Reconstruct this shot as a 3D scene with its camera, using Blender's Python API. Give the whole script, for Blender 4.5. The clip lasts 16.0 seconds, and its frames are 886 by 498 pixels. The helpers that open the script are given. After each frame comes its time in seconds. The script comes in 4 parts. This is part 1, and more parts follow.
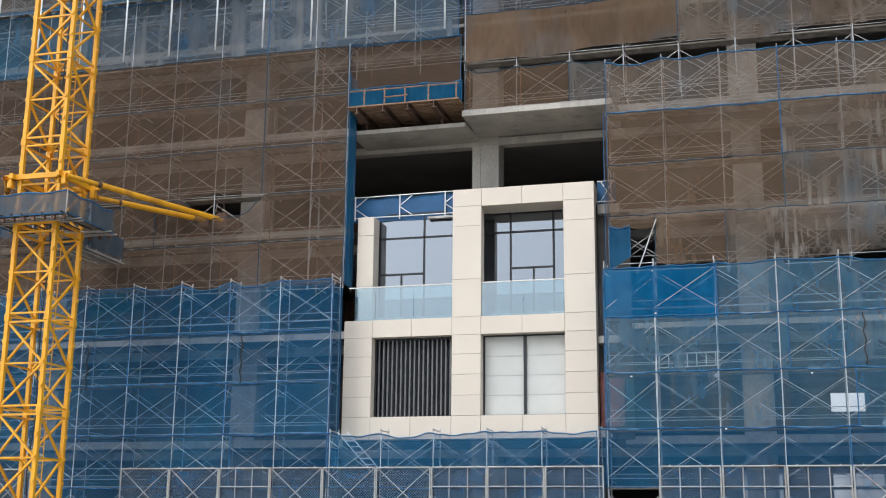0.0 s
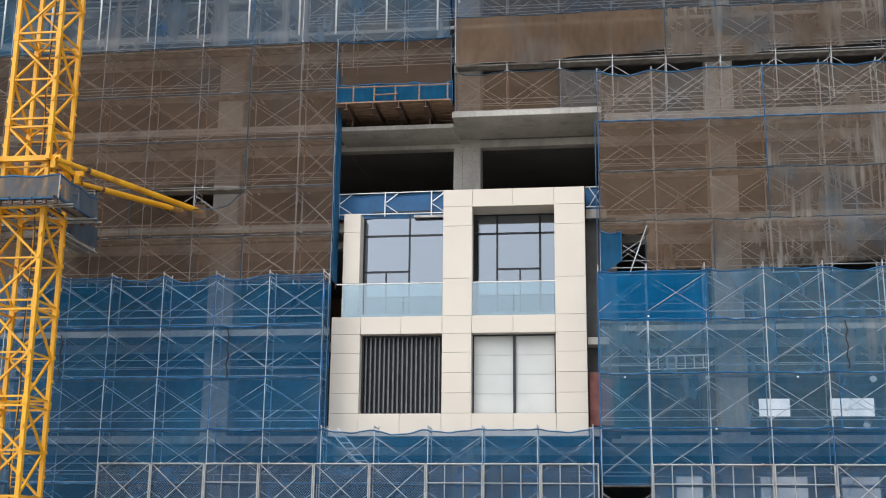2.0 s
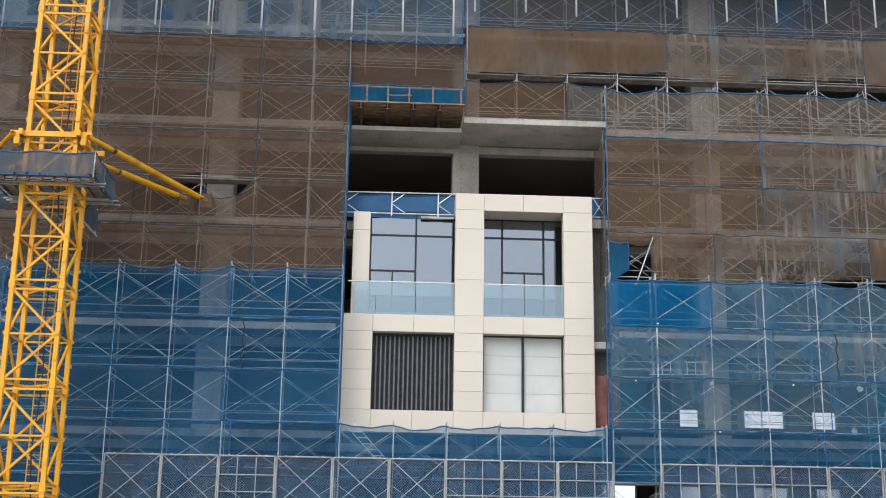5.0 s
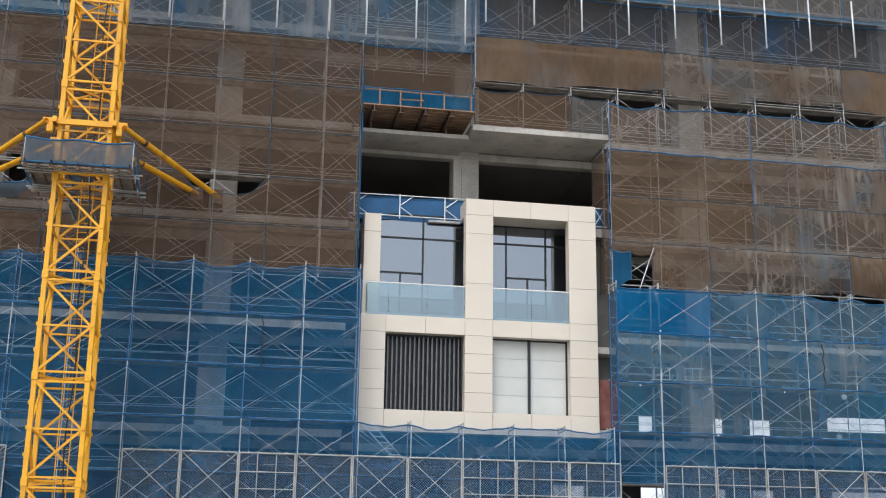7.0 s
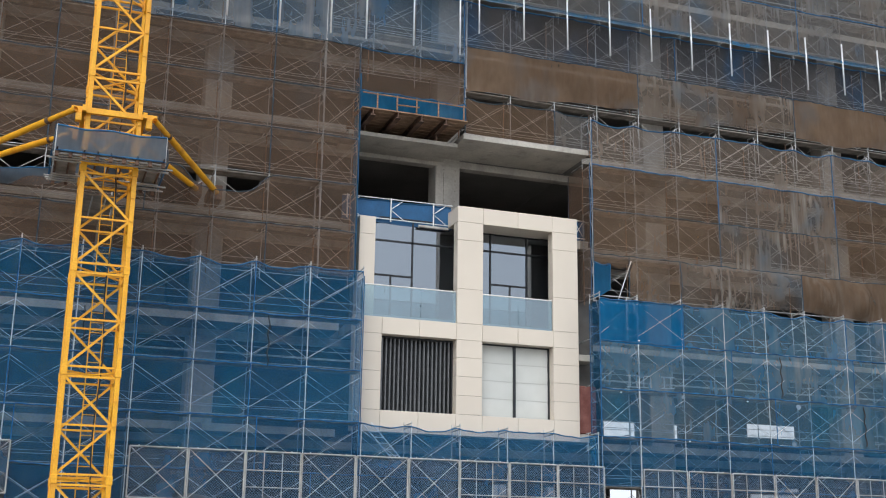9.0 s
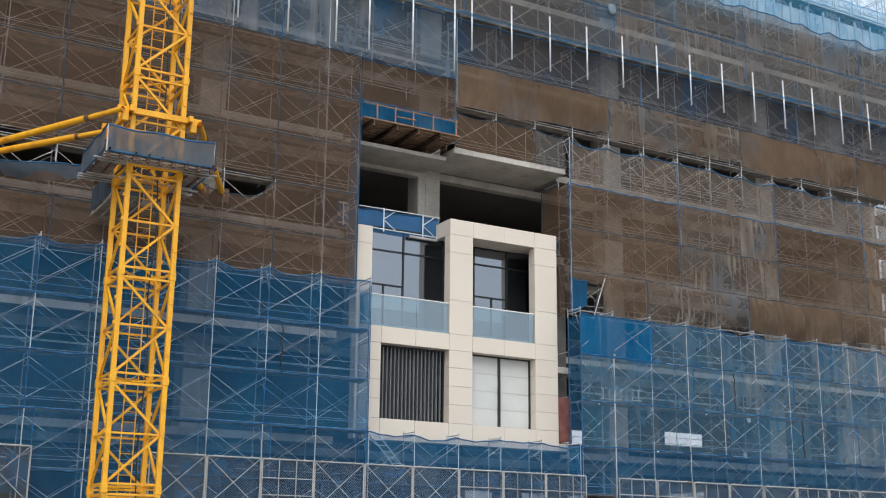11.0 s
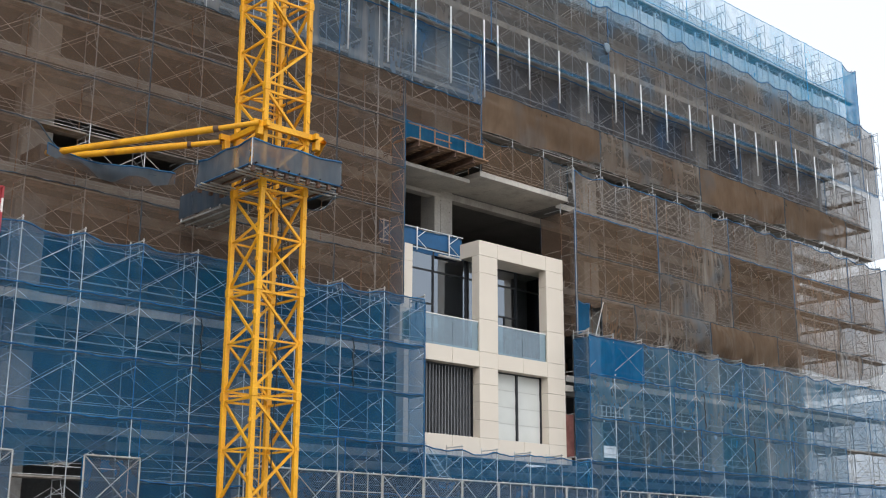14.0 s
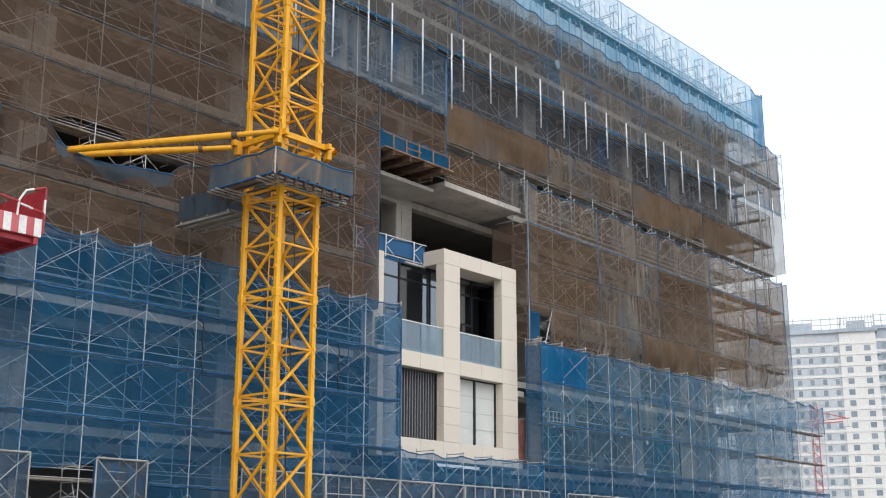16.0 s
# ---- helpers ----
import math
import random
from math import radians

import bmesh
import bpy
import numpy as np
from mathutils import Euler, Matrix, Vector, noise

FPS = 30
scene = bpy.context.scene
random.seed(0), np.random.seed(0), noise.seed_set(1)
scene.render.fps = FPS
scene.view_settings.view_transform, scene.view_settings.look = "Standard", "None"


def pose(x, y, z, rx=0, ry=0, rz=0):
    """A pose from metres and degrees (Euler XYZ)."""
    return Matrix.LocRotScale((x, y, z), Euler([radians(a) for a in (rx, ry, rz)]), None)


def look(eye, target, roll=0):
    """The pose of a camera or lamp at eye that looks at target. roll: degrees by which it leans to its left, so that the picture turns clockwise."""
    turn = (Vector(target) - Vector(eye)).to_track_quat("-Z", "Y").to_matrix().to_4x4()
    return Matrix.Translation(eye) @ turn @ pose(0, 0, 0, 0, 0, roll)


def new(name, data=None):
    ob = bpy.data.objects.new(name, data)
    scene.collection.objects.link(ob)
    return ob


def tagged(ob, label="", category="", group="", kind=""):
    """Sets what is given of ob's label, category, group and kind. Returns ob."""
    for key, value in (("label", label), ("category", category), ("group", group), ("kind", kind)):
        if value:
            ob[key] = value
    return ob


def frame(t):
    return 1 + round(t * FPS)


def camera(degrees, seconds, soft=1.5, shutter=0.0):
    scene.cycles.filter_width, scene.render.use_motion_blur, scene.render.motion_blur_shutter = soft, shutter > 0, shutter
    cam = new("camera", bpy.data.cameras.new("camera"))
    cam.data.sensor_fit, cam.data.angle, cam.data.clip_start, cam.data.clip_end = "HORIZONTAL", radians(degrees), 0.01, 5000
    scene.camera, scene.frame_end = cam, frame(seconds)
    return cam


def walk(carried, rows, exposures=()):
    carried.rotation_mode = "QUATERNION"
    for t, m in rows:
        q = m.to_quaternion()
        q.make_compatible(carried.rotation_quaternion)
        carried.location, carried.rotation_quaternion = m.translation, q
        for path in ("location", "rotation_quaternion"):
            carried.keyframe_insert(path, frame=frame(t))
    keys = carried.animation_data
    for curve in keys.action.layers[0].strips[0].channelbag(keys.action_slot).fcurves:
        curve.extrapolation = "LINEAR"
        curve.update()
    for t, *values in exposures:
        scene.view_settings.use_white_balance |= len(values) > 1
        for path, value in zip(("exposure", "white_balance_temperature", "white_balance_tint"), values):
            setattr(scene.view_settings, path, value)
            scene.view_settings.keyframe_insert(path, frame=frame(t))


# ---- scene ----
cam = camera(40.4, 16.0, soft=1.1)
PATH = [
    (0, (13.981, -37.974, -3.181), (13.461, -36.1, -2.716), 0.6),
    (0.5, (12.87, -38.368, -3.294), (12.413, -36.478, -2.826), 0.6),
    (1, (11.648, -38.705, -3.404), (11.264, -36.799, -2.933), 0.6),
    (1.5, (10.305, -39.008, -3.52), (9.988, -37.091, -3.044), 0.6),
    (2, (9.103, -39.288, -3.516), (8.842, -37.363, -3.04), 0.6),
    (2.5, (7.962, -39.497, -3.613), (7.757, -37.567, -3.132), 0.7),
    (3, (6.727, -39.677, -3.745), (6.582, -37.743, -3.258), 0.7),
    (3.5, (5.344, -39.803, -3.939), (5.266, -37.867, -3.443), 0.7),
    (4, (4.01, -40.0, -4.075), (3.99, -38.064, -3.576), 0.8),
    (6.5, (-2.779, -40.336, -4.595), (-2.502, -38.424, -4.077), 0.8),
    (7, (-4.274, -40.304, -4.676), (-3.933, -38.403, -4.156), 0.8),
    (7.5, (-5.877, -40.185, -4.667), (-5.465, -38.298, -4.148), 0.7),
    (8, (-7.492, -40.064, -4.672), (-7.001, -38.196, -4.153), 0.7),
    (8.5, (-9.073, -39.894, -4.66), (-8.507, -38.047, -4.143), 0.8),
    (11, (-17.817, -37.505, -4.25), (-16.862, -35.822, -3.743), 0.6),
    (11.5, (-19.537, -36.808, -4.168), (-18.508, -35.17, -3.663), 0.6),
    (12, (-21.279, -36.016, -4.171), (-20.186, -34.42, -3.664), 0.5),
    (12.5, (-22.801, -35.218, -4.204), (-21.655, -33.661, -3.695), 0.4),
    (13, (-24.477, -34.304, -4.151), (-23.276, -32.789, -3.641), 0.3),
    (13.5, (-26.045, -33.373, -4.067), (-24.794, -31.898, -3.556), 0.3),
    (14, (-27.62, -32.42, -3.977), (-26.319, -30.99, -3.468), 0.2),
    (14.5, (-28.94, -31.539, -3.861), (-27.589, -30.154, -3.355), 0.2),
    (15, (-30.141, -30.812, -3.781), (-28.731, -29.485, -3.279), 0.2),
    (15.5, (-31.06, -30.213, -3.798), (-29.61, -28.931, -3.296), 0.1),
    (16, (-31.868, -29.699, -3.783), (-30.382, -28.458, -3.281), 0.1),
]
walk(cam, [(t, look(eye, target, roll)) for t, eye, target, roll in PATH], exposures=[(0, 0.12, 6300, 10), (4, 0.14, 6300, 10), (7, 0.06, 6300, 10), (11, -0.04, 6350, 10), (16, -0.06, 6400, 10)])

# ---------------------------------------------------------------- light
world = bpy.data.worlds.new("overcast_sky")
scene.world = world
world.use_nodes = True
wn, wl = world.node_tree.nodes, world.node_tree.links
SUN_DIR = Vector((-0.45, -0.75, 0.85)).normalized()
sky = wn.new("ShaderNodeTexSky")
sky.sky_type = "NISHITA"
sky.sun_disc = False
sky.sun_elevation = math.asin(SUN_DIR.z)
sky.sun_rotation = math.atan2(SUN_DIR.x, SUN_DIR.y)
sky.air_density, sky.dust_density, sky.ozone_density = 1.0, 6.0, 1.0
pale = wn.new("ShaderNodeHueSaturation")
pale.inputs["Saturation"].default_value = 0.25
wl.new(sky.outputs[0], pale.inputs["Color"])
wl.new(pale.outputs[0], wn["Background"].inputs["Color"])
wn["Background"].inputs["Strength"].default_value = 0.07
cloud = wn.new("ShaderNodeBackground")
cloud.inputs["Color"].default_value = (0.91, 0.97, 1.04, 1)
cloud.inputs["Strength"].default_value = 0.95
both = wn.new("ShaderNodeAddShader")
wl.new(wn["Background"].outputs[0], both.inputs[0])
wl.new(cloud.outputs[0], both.inputs[1])
wl.new(both.outputs[0], wn["World Output"].inputs[0])
sun = new("sun", bpy.data.lights.new("sun", "SUN"))
sun.data.energy, sun.data.angle, sun.data.color = 0.6, radians(25), (1.0, 0.97, 0.92)
sun.matrix_world = look(SUN_DIR * 60, (0, 0, 0))

# ---------------------------------------------------------------- materials


def material(name):
    m = bpy.data.materials.new(name)
    m.use_nodes = True
    return m, m.node_tree.nodes, m.node_tree.links, m.node_tree.nodes["Principled BSDF"]


def ramp_mix(n, l, fac, c1, c2, lo=0.35, hi=0.65):
    r = n.new("ShaderNodeValToRGB")
    r.color_ramp.elements[0].position, r.color_ramp.elements[1].position = lo, hi
    r.color_ramp.elements[0].color, r.color_ramp.elements[1].color = (*c1, 1), (*c2, 1)
    l.new(fac, r.inputs[0])
    return r.outputs[0]


def tex_noise(n, l, scale, stretch=(1, 1, 1), detail=4, shift=True):
    g = n.new("ShaderNodeNewGeometry")
    mp = n.new("ShaderNodeMapping")
    mp.inputs["Scale"].default_value = stretch
    l.new(g.outputs["Position"], mp.inputs["Vector"])
    if shift:
        oi = n.new("ShaderNodeObjectInfo")
        mul = n.new("ShaderNodeMath")
        mul.operation, mul.inputs[1].default_value = "MULTIPLY", 37.0
        l.new(oi.outputs["Random"], mul.inputs[0])
        l.new(mul.outputs[0], mp.inputs["Location"])
    t = n.new("ShaderNodeTexNoise")
    t.inputs["Scale"].default_value, t.inputs["Detail"].default_value = scale, detail
    l.new(mp.outputs[0], t.inputs["Vector"])
    return t.outputs["Fac"]


def surface(name, c1, c2, rough=0.7, metal=0.0, scale=2.0, fine=40.0, bump=0.1, stain=None, streak=(1, 1, 1), grain=0.35):
    """Two-scale varied paint, metal, concrete or cloth."""
    m, n, l, b = material(name)
    col = ramp_mix(n, l, tex_noise(n, l, scale, streak), c1, c2)
    f = tex_noise(n, l, fine, shift=False)
    mx = n.new("ShaderNodeMix")
    mx.data_type, mx.blend_type = "RGBA", "MULTIPLY"
    mx.inputs[0].default_value = grain
    l.new(col, mx.inputs[6])
    l.new(ramp_mix(n, l, f, (0.55, 0.55, 0.55), (1, 1, 1), 0.3, 0.6), mx.inputs[7])
    out = mx.outputs[2]
    if stain:
        s = n.new("ShaderNodeMix")
        s.data_type = "RGBA"
        l.new(ramp_mix(n, l, tex_noise(n, l, 1.3, (1.4, 1.4, 0.25), 6), (0, 0, 0), (0.8, 0.8, 0.8), 0.55, 0.75), s.inputs[0])
        l.new(out, s.inputs[6])
        s.inputs[7].default_value = (*stain, 1)
        out = s.outputs[2]
    l.new(out, b.inputs["Base Color"])
    b.inputs["Roughness"].default_value, b.inputs["Metallic"].default_value = rough, metal
    if bump:
        bp = n.new("ShaderNodeBump")
        bp.inputs["Strength"].default_value, bp.inputs["Distance"].default_value = bump, 0.02
        l.new(f, bp.inputs["Height"])
        l.new(bp.outputs[0], b.inputs["Normal"])
    return m


def net_material(name, c1, c2, dust, cover, spread=0.12, through_light=0.45, patch=None, run=(2.6, 0.16), run_max=0.6):
    """Woven safety net: lets part of the view through, dusty in vertical runs."""
    m, n, l, b = material(name)
    col = ramp_mix(n, l, tex_noise(n, l, 0.55, (1, 1, 0.7), 5), c1, c2, 0.35, 0.68)
    runs = tex_noise(n, l, 1.0, (run[0], run[0], run[1]), 8)
    mx = n.new("ShaderNodeMix")
    mx.data_type = "RGBA"
    where = n.new("ShaderNodeMath")
    where.operation = "MULTIPLY"
    l.new(ramp_mix(n, l, runs, (0, 0, 0), (run_max, run_max, run_max), 0.46, 0.66), where.inputs[0])
    l.new(ramp_mix(n, l, tex_noise(n, l, 0.42, (1, 1, 0.8), 3), (0.12, 0.12, 0.12), (1.4, 1.4, 1.4), 0.42, 0.66), where.inputs[1])
    l.new(where.outputs[0], mx.inputs[0])
    l.new(col, mx.inputs[6])
    mx.inputs[7].default_value = (*dust, 1)
    weave = n.new("ShaderNodeMix")
    weave.data_type, weave.blend_type = "RGBA", "MULTIPLY"
    weave.inputs[0].default_value = 0.28
    l.new(mx.outputs[2], weave.inputs[6])
    l.new(ramp_mix(n, l, tex_noise(n, l, 6.0, (1, 1, 0.35), 8), (0.6, 0.6, 0.6), (1.25, 1.25, 1.25), 0.3, 0.7), weave.inputs[7])
    tone, own = n.new("ShaderNodeMix"), n.new("ShaderNodeObjectInfo")
    tone.data_type, tone.blend_type = "RGBA", "MULTIPLY"
    tone.inputs[0].default_value = 1.0
    l.new(weave.outputs[2], tone.inputs[6])
    l.new(ramp_mix(n, l, own.outputs["Random"], (0.84, 0.85, 0.86), (1.14, 1.12, 1.1), 0.0, 1.0), tone.inputs[7])
    body = tone.outputs[2]
    if patch:
        pm = n.new("ShaderNodeMix")
        pm.data_type = "RGBA"
        l.new(ramp_mix(n, l, tex_noise(n, l, 0.5, (1, 1, 0.6), 6), (0, 0, 0), (0.8, 0.8, 0.8), 0.56, 0.72), pm.inputs[0])
        l.new(body, pm.inputs[6])
        pm.inputs[7].default_value = (*patch, 1)
        body = pm.outputs[2]
    dif, tra, clear = n.new("ShaderNodeBsdfDiffuse"), n.new("ShaderNodeBsdfTranslucent"), n.new("ShaderNodeBsdfTransparent")
    l.new(body, dif.inputs[0])
    l.new(body, tra.inputs[0])
    s1, s2 = n.new("ShaderNodeMixShader"), n.new("ShaderNodeMixShader")
    s1.inputs[0].default_value = through_light
    l.new(dif.outputs[0], s1.inputs[1])
    l.new(tra.outputs[0], s1.inputs[2])
    rng = n.new("ShaderNodeMapRange")
    rng.inputs[1].default_value, rng.inputs[2].default_value = 0.3, 0.72
    rng.inputs[3].default_value, rng.inputs[4].default_value = cover - spread, cover + spread
    l.new(tex_noise(n, l, 0.8, (1.2, 1.2, 0.7), 5), rng.inputs[0])
    l.new(rng.outputs[0], s2.inputs[0])
    l.new(clear.outputs[0], s2.inputs[1])
    l.new(s1.outputs[0], s2.inputs[2])
    l.new(s2.outputs[0], n["Material Output"].inputs[0])
    n.remove(b)
    return m


M_CONC = surface("raw_concrete", (0.36, 0.34, 0.31), (0.5, 0.47, 0.42), 0.85, 0, 0.7, 14, 0.3, stain=(0.24, 0.22, 0.2))
# the same raw concrete, with the indoor shade put into a darker colour
M_CONC_IN = surface("shaded_interior_concrete", (0.14, 0.135, 0.13), (0.2, 0.195, 0.185), 0.9, 0, 0.5, 12, 0.3)
M_PANEL = surface("cream_stone_panel", (0.64, 0.57, 0.485), (0.675, 0.605, 0.515), 0.5, 0, 0.35, 60, 0.0, grain=0.03)
M_CORE = surface("dark_joint_and_shade_backing", (0.12, 0.11, 0.1), (0.16, 0.15, 0.14), 0.9)
M_YEL = surface("yellow_crane_paint", (0.78, 0.36, 0.01), (0.86, 0.43, 0.015), 0.42, 0, 1.5, 20, 0.05, stain=(0.5, 0.2, 0.015))
M_STEEL = surface("galvanised_tube", (0.46, 0.47, 0.48), (0.62, 0.63, 0.64), 0.45, 0.15, 3, 30, 0.1, stain=(0.36, 0.26, 0.18))
M_RUST = surface("rusty_steel", (0.1, 0.06, 0.045), (0.2, 0.12, 0.085), 0.75, 0.3, 3, 25, 0.2)
M_WHITEPIPE = surface("bright_steel_tube", (0.72, 0.73, 0.74), (0.85, 0.86, 0.87), 0.35, 0.3, 3, 30, 0.05)
M_GALV = surface("weathered_galvanised_tube", (0.36, 0.36, 0.35), (0.5, 0.49, 0.47), 0.55, 0.2, 4, 30, 0.1, stain=(0.22, 0.14, 0.09))
M_BRACE = surface("worn_pale_tube", (0.58, 0.57, 0.55), (0.72, 0.71, 0.69), 0.5, 0.1, 4, 30, 0.1, stain=(0.38, 0.27, 0.19))
M_BRACEOUT = surface("dull_grey_brace_tube", (0.33, 0.37, 0.41), (0.45, 0.48, 0.51), 0.5, 0.1, 4, 30, 0.1, stain=(0.33, 0.27, 0.22))
M_FORM = surface("blue_grey_formwork", (0.5, 0.6, 0.66), (0.66, 0.72, 0.76), 0.7, 0, 2, 20, 0.1)
M_FRAME = surface("pale_frame_tube", (0.38, 0.4, 0.42), (0.52, 0.54, 0.56), 0.45, 0.1, 3, 30, 0.1, stain=(0.34, 0.27, 0.22))
M_RUSTTUBE = surface("rusty_orange_tube", (0.27, 0.15, 0.085), (0.4, 0.25, 0.16), 0.7, 0.1, 3, 30, 0.1)
M_WIRE = surface("dull_wire", (0.12, 0.15, 0.18), (0.2, 0.22, 0.25), 0.6, 0.2)
M_DECK = surface("scaffold_deck", (0.2, 0.18, 0.16), (0.34, 0.31, 0.28), 0.8, 0, 3, 20, 0.2)
M_DARKFRAME = surface("dark_anodised_frame", (0.02, 0.022, 0.026), (0.035, 0.037, 0.042), 0.4, 0.4, 4, 40, 0.0)
M_LOUVRE = surface("dark_grey_louvre", (0.13, 0.135, 0.145), (0.16, 0.165, 0.175), 0.45, 0.2, 4, 40, 0.0)
M_BLIND = surface("white_roller_blind", (0.54, 0.555, 0.53), (0.6, 0.61, 0.585), 0.8, 0, 0.8, 30, 0.0, grain=0.04)
M_BATTEN = surface("blind_batten", (0.44, 0.45, 0.43), (0.48, 0.49, 0.47), 0.8, 0, 2, 30, 0.0, grain=0.04)
M_TARPD = surface("deep_blue_tarpaulin", (0.006, 0.065, 0.16), (0.01, 0.1, 0.25), 0.6, 0, 1.0, 20, 0.15)
M_ROPE = surface("blue_hem_rope", (0.012, 0.07, 0.17), (0.02, 0.14, 0.3), 0.8, 0, 3, 30, 0.1)
M_ROPESKY = surface("light_blue_hem_rope", (0.03, 0.25, 0.5), (0.06, 0.36, 0.62), 0.8, 0, 3, 30, 0.1)
M_ROPED = surface("dark_hem_rope", (0.02, 0.035, 0.05), (0.03, 0.08, 0.13), 0.8, 0, 3, 30, 0.1)
M_TIMBER = surface("weathered_timber", (0.2, 0.12, 0.07), (0.34, 0.22, 0.14), 0.8, 0, 3, 25, 0.3, streak=(1, 1, 6))
M_PINK = surface("red_brown_membrane", (0.19, 0.065, 0.055), (0.29, 0.12, 0.1), 0.85, 0, 2.5, 20, 0.3)
M_RED = surface("red_paint", (0.33, 0.02, 0.03), (0.42, 0.04, 0.05), 0.45, 0, 2, 20, 0.05)
M_REDF = surface("faded_and_hazed_red_paint", (0.5, 0.09, 0.11), (0.58, 0.14, 0.15), 0.55, 0, 2, 20, 0.05)
M_WHITE = surface("white_paint", (0.72, 0.71, 0.69), (0.82, 0.81, 0.79), 0.5, 0, 2, 20, 0.05)
M_BLACK = surface("black_cable", (0.015, 0.015, 0.015), (0.03, 0.03, 0.03), 0.6)
M_PATCH = surface("pale_patch_cloth", (0.14, 0.2, 0.26), (0.22, 0.28, 0.33), 0.9)
M_ROPEP = surface("pale_rope", (0.4, 0.37, 0.32), (0.52, 0.48, 0.42), 0.9)
M_TOWER = surface("pale_tower_wall", (0.5, 0.54, 0.58), (0.6, 0.63, 0.66), 0.8, 0, 0.1, 1, 0.0)
M_TOWERW = surface("tower_window_glass", (0.2, 0.25, 0.3), (0.3, 0.35, 0.4), 0.3, 0, 0.1, 1, 0.0)
M_TOWERG = surface("tower_grey_cladding", (0.38, 0.43, 0.5), (0.46, 0.51, 0.57), 0.8, 0, 0.1, 1, 0.0)
M_GROUND = surface("site_ground", (0.24, 0.22, 0.19), (0.34, 0.31, 0.27), 0.95, 0, 0.3, 6, 0.4)
M_BRICK = surface("rendered_core_wall", (0.26, 0.14, 0.09), (0.34, 0.2, 0.13), 0.9, 0, 0.6, 10, 0.2)

N_BLUE = net_material("blue_safety_net", (0.022, 0.142, 0.315), (0.036, 0.2, 0.4), (0.14, 0.27, 0.39), 0.53, 0.08, patch=(0.02, 0.21, 0.42), run=(6.0, 0.3), run_max=0.4)
N_BLUEMID = net_material("dusty_blue_safety_net", (0.07, 0.215, 0.375), (0.14, 0.265, 0.37), (0.3, 0.365, 0.41), 0.55, 0.1, patch=(0.04, 0.25, 0.42))
N_BLUEGREY = net_material("blue_grey_safety_net", (0.12, 0.215, 0.33), (0.23, 0.275, 0.325), (0.42, 0.44, 0.47), 0.52, 0.1, patch=(0.05, 0.24, 0.5))
N_BROWN = net_material("brown_dusty_safety_net", (0.176, 0.118, 0.083), (0.242, 0.17, 0.124), (0.33, 0.285, 0.25), 0.57, 0.06, patch=(0.18, 0.16, 0.15), run=(7.0, 0.4), run_max=0.22)
N_BROWNR = net_material("rust_brown_safety_net", (0.205, 0.134, 0.088), (0.305, 0.21, 0.142), (0.42, 0.37, 0.32), 0.6, 0.06, patch=(0.2, 0.19, 0.18), run=(5.0, 0.6), run_max=0.2)
N_STREAK = net_material("lime_streaked_brown_net", (0.2, 0.145, 0.11), (0.27, 0.22, 0.18), (0.56, 0.54, 0.5), 0.6, 0.1, patch=(0.14, 0.22, 0.29), run=(6.5, 0.3), run_max=0.62)
N_TAUPE = net_material("grey_taupe_safety_net", (0.225, 0.178, 0.145), (0.29, 0.235, 0.19), (0.44, 0.41, 0.38), 0.55, 0.06, patch=(0.24, 0.23, 0.225), run=(5.0, 0.6), run_max=0.25)
N_DENSE = net_material("dense_brown_safety_net", (0.19, 0.126, 0.084), (0.27, 0.186, 0.126), (0.42, 0.37, 0.32), 0.74, 0.06, patch=(0.21, 0.19, 0.18), run=(5.0, 0.6), run_max=0.3)
N_GREY = net_material("grey_brown_safety_net", (0.205, 0.205, 0.21), (0.26, 0.23, 0.205), (0.42, 0.43, 0.44), 0.57, 0.08, patch=(0.12, 0.25, 0.4), run=(7.0, 0.4), run_max=0.35)
N_DUSK = net_material("dark_grey_blue_safety_net", (0.13, 0.15, 0.19), (0.2, 0.185, 0.18), (0.36, 0.37, 0.39), 0.52, 0.1, patch=(0.04, 0.2, 0.44), run=(6.0, 0.4), run_max=0.4)
N_THIN = net_material("thin_brown_safety_net", (0.17, 0.115, 0.08), (0.22, 0.16, 0.12), (0.36, 0.33, 0.3), 0.46, 0.14)
N_SKY = net_material("light_blue_safety_net", (0.02, 0.38, 0.7), (0.06, 0.48, 0.78), (0.24, 0.56, 0.78), 0.36, through_light=0.7)
N_SKYD = net_material("doubled_light_blue_net", (0.01, 0.28, 0.6), (0.02, 0.38, 0.7), (0.08, 0.42, 0.66), 0.7, through_light=0.7)
N_BAND = net_material("blue_seam_band", (0.02, 0.19, 0.42), (0.04, 0.26, 0.52), (0.12, 0.32, 0.5), 0.5, 0.15, through_light=0.5)
N_TARP = net_material("bright_blue_tarpaulin_net", (0.012, 0.19, 0.45), (0.02, 0.24, 0.53), (0.06, 0.28, 0.5), 0.74, 0.06)
N_BLUED = net_material("deep_blue_netting", (0.015, 0.12, 0.26), (0.03, 0.17, 0.33), (0.06, 0.2, 0.34), 0.85, 0.06)
N_GREYBLUE = net_material("dusty_grey_blue_net", (0.1, 0.14, 0.19), (0.15, 0.18, 0.21), (0.25, 0.25, 0.25), 0.76, 0.08)
N_FENCE = net_material("blue_backed_chain_link", (0.02, 0.15, 0.35), (0.035, 0.22, 0.46), (0.12, 0.26, 0.4), 0.52, 0.24)


